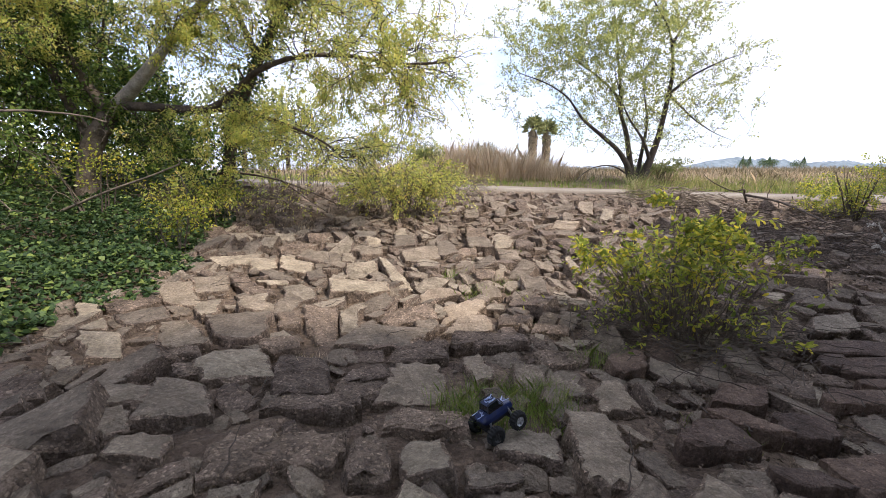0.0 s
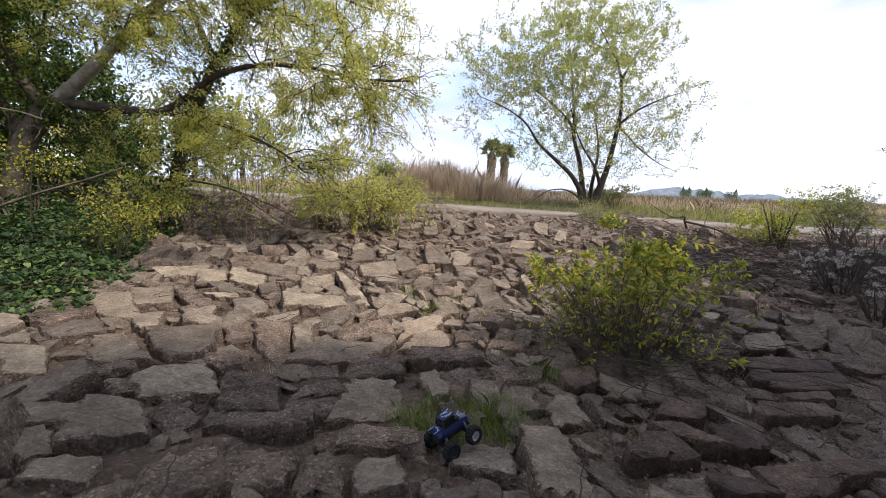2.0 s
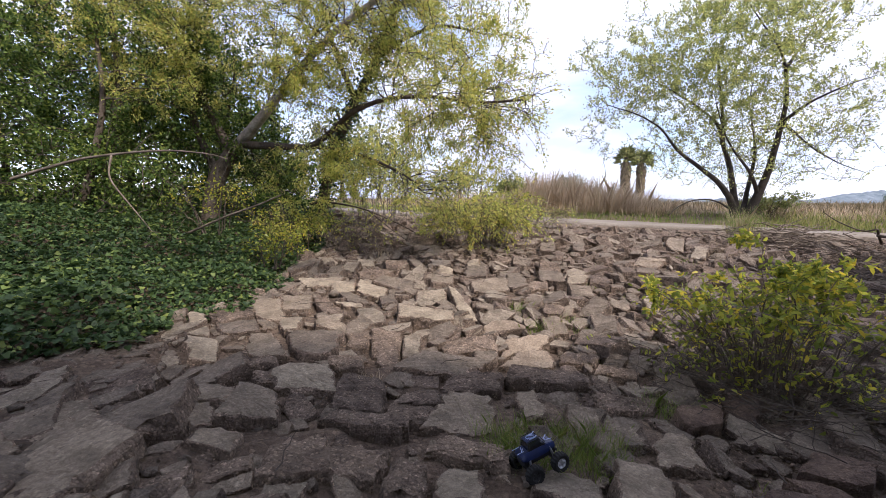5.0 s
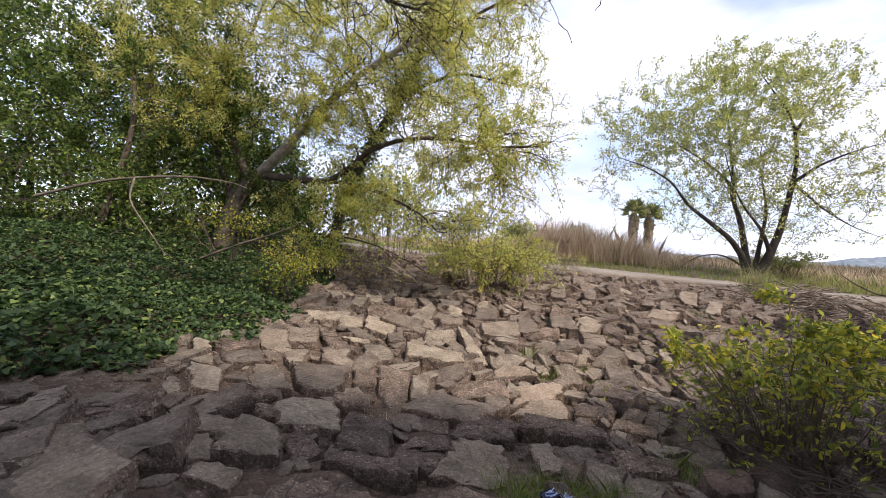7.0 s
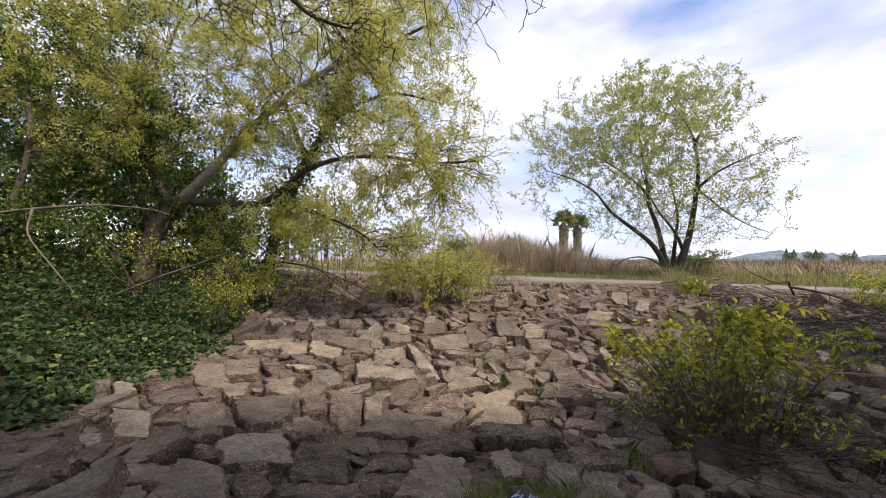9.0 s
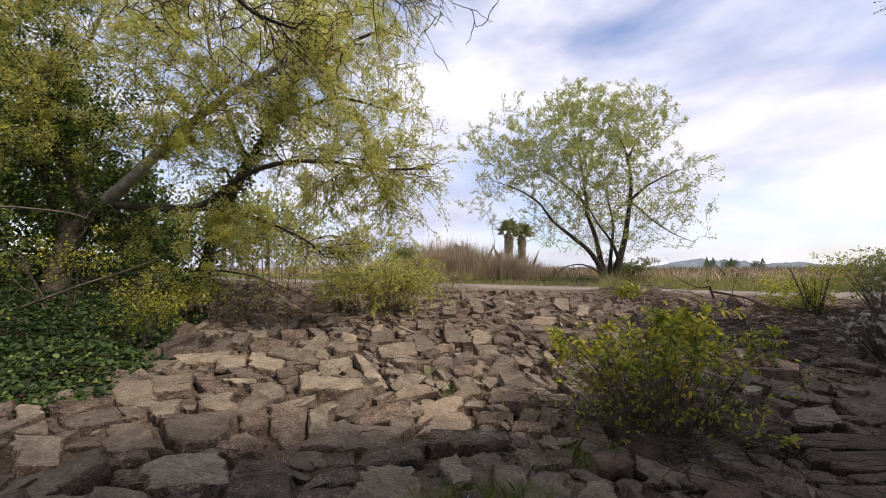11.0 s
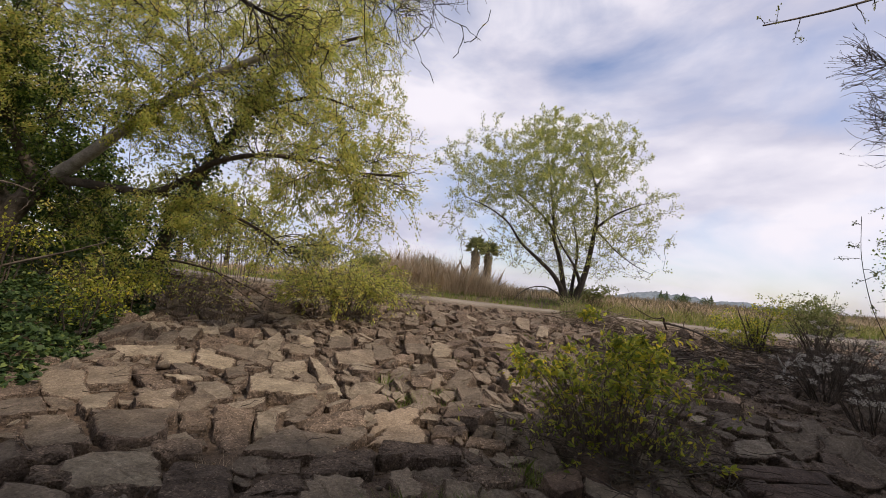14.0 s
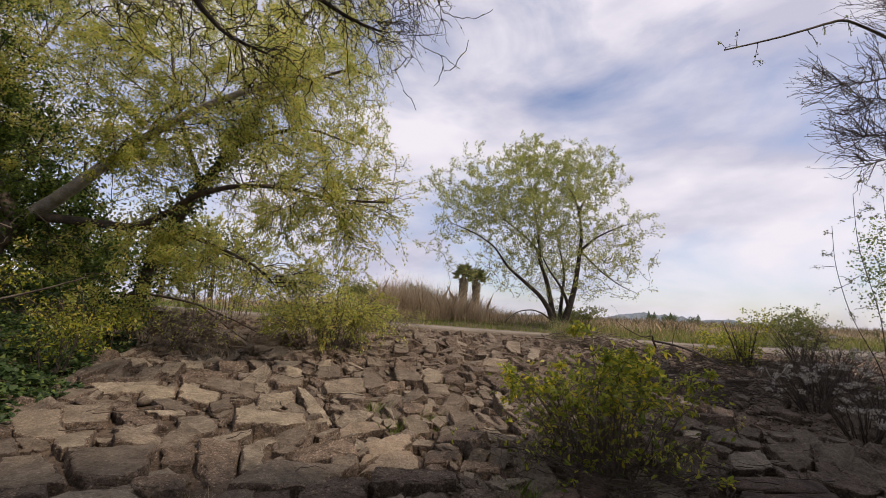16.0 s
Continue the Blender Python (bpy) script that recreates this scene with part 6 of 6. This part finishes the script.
# ---- the toy truck ----
def build_truck(x, y, yaw):
    blue = plain("truck_blue", (0.006, 0.015, 0.07), 0.3, 0.0, 25)
    black = plain("truck_black", (0.012, 0.012, 0.013), 0.6)
    tyre_m = plain("tyre_rubber", (0.007, 0.007, 0.007), 0.95)
    white = plain("truck_decal", (0.36, 0.43, 0.62), 0.4)
    glass = plain("truck_window", (0.01, 0.011, 0.014), 0.12)
    steel = plain("shock_steel", (0.35, 0.36, 0.38), 0.35, 0.9)
    z = float(base_z(x, y)) + 0.10
    root = new("toy_truck")
    root.matrix_world = Matrix.Translation((x, y, z)) @ pose(0, 0, 0, 14, -6, yaw) @ Matrix.Scale(0.63, 4)
    tagged(root, "blue and black radio-controlled crawler truck with big knobbly tyres", "toy truck")

    def loft(sections):
        bm = bmesh.new()
        rings = [[bm.verts.new(p) for p in s] for s in sections]
        n = len(rings[0])
        for a, b in zip(rings, rings[1:]):
            for i in range(n):
                bm.faces.new((a[i], a[(i + 1) % n], b[(i + 1) % n], b[i]))
        bm.faces.new(rings[0][::-1])
        bm.faces.new(rings[-1])
        bmesh.ops.recalc_face_normals(bm, faces=bm.faces)
        bmesh.ops.bevel(bm, geom=list(bm.edges), offset=0.004, segments=2, affect="EDGES", clamp_overlap=True)
        return bm

    def section(yy, half_low, half_high, zl, zh):
        yy = yy * 0.82
        return [(-half_low, yy, zl), (half_low, yy, zl), (half_low, yy, (zl + zh) / 2), (half_high, yy, zh), (-half_high, yy, zh), (-half_low, yy, (zl + zh) / 2)]

    body = part("body", loft([section(-0.18, 0.055, 0.045, 0.085, 0.115), section(-0.15, 0.065, 0.052, 0.075, 0.135), section(-0.04, 0.066, 0.055, 0.07, 0.14), section(0.06, 0.064, 0.052, 0.07, 0.135), section(0.165, 0.056, 0.046, 0.08, 0.118)]), blue, root, "glossy blue body shell")
    part("cab", loft([section(-0.1, 0.056, 0.045, 0.135, 0.14), section(-0.085, 0.056, 0.042, 0.135, 0.19), section(0.03, 0.056, 0.042, 0.135, 0.192), section(0.07, 0.056, 0.048, 0.132, 0.142)]), glass, body, "dark tinted cab windows")
    part("roof", loft([section(-0.09, 0.045, 0.042, 0.188, 0.198), section(0.032, 0.045, 0.042, 0.19, 0.2)]), blue, body)
    for sx in (-1, 1):
        part("decal", loft([[(sx * (0.034 + 0.003 * q[0]), -0.14 + 0.03 * q[1], 0.1405 + 0.002 * q[2]) for q in ((-1, -1, 0), (1, -1, 0), (1, -1, 1), (1, -1, 1.2), (-1, -1, 1.2), (-1, -1, 1))], [(sx * (0.034 + 0.002 * q[0]), -0.11, 0.1425 + 0.002 * q[2]) for q in ((-1, -1, 0), (1, -1, 0), (1, -1, 1), (1, -1, 1.2), (-1, -1, 1.2), (-1, -1, 1))]]), white, body, "white graphic stripe")
        part("roof_decal", loft([section(-0.05, 0.004, 0.003, 0.199, 0.202), section(0.005, 0.009, 0.006, 0.2, 0.203)]), white, body).location = (sx * 0.026, 0, 0)
    for k, (cx, cy, w, d, turn, cz) in enumerate(((-0.022, 0.012, 0.004, 0.022, 25, 0.2), (0.018, -0.03, 0.004, 0.026, -30, 0.2), (0.002, -0.052, 0.012, 0.004, 10, 0.2), (0.028, 0.004, 0.006, 0.014, 5, 0.2), (-0.008, -0.012, 0.003, 0.02, -35, 0.2),
                                                  (-0.02, 0.1, 0.004, 0.022, 30, 0.133), (0.02, 0.105, 0.004, 0.024, -25, 0.132), (0.0, 0.085, 0.012, 0.004, 0, 0.134), (0.012, -0.115, 0.004, 0.018, 40, 0.137), (-0.014, -0.11, 0.01, 0.004, -15, 0.138))):
        ob = part("decal", loft([[(sx * w, -d, 0), (sx * w * 0.2, -d, 0), (sx * w * 0.2, -d, 0.003), (sx * w, -d, 0.003)] for sx in (1,)] + [[(sx * w * 0.4, d, 0), (-sx * w, d, 0), (-sx * w, d, 0.003), (sx * w * 0.4, d, 0.003)] for sx in (1,)]), white, body)
        ob.matrix_local = pose(cx, cy, cz + 0.002, 0, 0, turn) @ Matrix.Diagonal((2.0, 1.3, 1.5, 1.0))
    for sx in (-1, 1):
        V, F = tubes([([np.array([sx * 0.05, -0.085, 0.14]), np.array([sx * 0.047, -0.07, 0.2]), np.array([sx * 0.046, 0.03, 0.204]), np.array([sx * 0.052, 0.062, 0.145])], [0.004] * 4)], 6)
        bulk("cage_bar", V, F, black, root)
    part("chassis", loft([section(-0.17, 0.03, 0.03, 0.02, 0.07), section(0.17, 0.03, 0.03, 0.02, 0.07)]), black, root)
    for sy in (-1, 1):
        part("bumper", loft([section(sy * 0.165 - 0.008, 0.06, 0.055, 0.045, 0.065), section(sy * 0.165 + 0.008, 0.06, 0.055, 0.045, 0.065)]), black, root)
        V, F = tubes([([np.array([-0.11, sy * 0.108, 0.0]), np.array([0, sy * 0.108, 0.004]), np.array([0.11, sy * 0.108, 0.0])], [0.011, 0.018, 0.011])], 8)
        bulk("axle", V, F, black, root)
        for sx in (-1, 1):
            V, F = tubes([([np.array([sx * 0.072, sy * 0.104, 0.005]), np.array([sx * 0.05, sy * 0.085, 0.105])], [0.009, 0.009])], 8)
            bulk("shock", V, F, steel, root)
    for sx in (-1, 1):
        for sy in (-1, 1):
            bm = bmesh.new()
            prof = [(0.036, -0.026), (0.056, -0.03), (0.066, -0.022), (0.069, 0.0), (0.066, 0.022), (0.056, 0.03), (0.036, 0.026)]
            n = 36
            rings = []
            for k in range(n):
                a = 2 * math.pi * k / n
                lug = 0.004 if k % 2 else -0.002
                rings.append([bm.verts.new((w, (rr + (lug if rr > 0.06 else 0)) * math.cos(a), (rr + (lug if rr > 0.06 else 0)) * math.sin(a))) for rr, w in prof])
            for k in range(n):
                for i in range(len(prof) - 1):
                    bm.faces.new((rings[k][i], rings[(k + 1) % n][i], rings[(k + 1) % n][i + 1], rings[k][i + 1]))
            wheel = part("tyre", bm, tyre_m, root)
            wheel.location = (sx * 0.118, sy * 0.108, 0.0)
            bm = bmesh.new()
            hub = [bm.verts.new((sx * 0.014, 0, 0))]
            outer = [bm.verts.new((sx * 0.022, 0.038 * math.cos(2 * math.pi * k / 12), 0.038 * math.sin(2 * math.pi * k / 12))) for k in range(12)]
            inner = [bm.verts.new((sx * (0.008 if k % 2 else 0.016), 0.026 * math.cos(2 * math.pi * k / 12), 0.026 * math.sin(2 * math.pi * k / 12))) for k in range(12)]
            for k in range(12):
                bm.faces.new((outer[k], outer[(k + 1) % 12], inner[(k + 1) % 12], inner[k]))
                bm.faces.new((inner[k], inner[(k + 1) % 12], hub[0]))
            part("rim", bm, steel if sy > 0 else black, wheel)


build_truck(0.25, 1.79, -58)
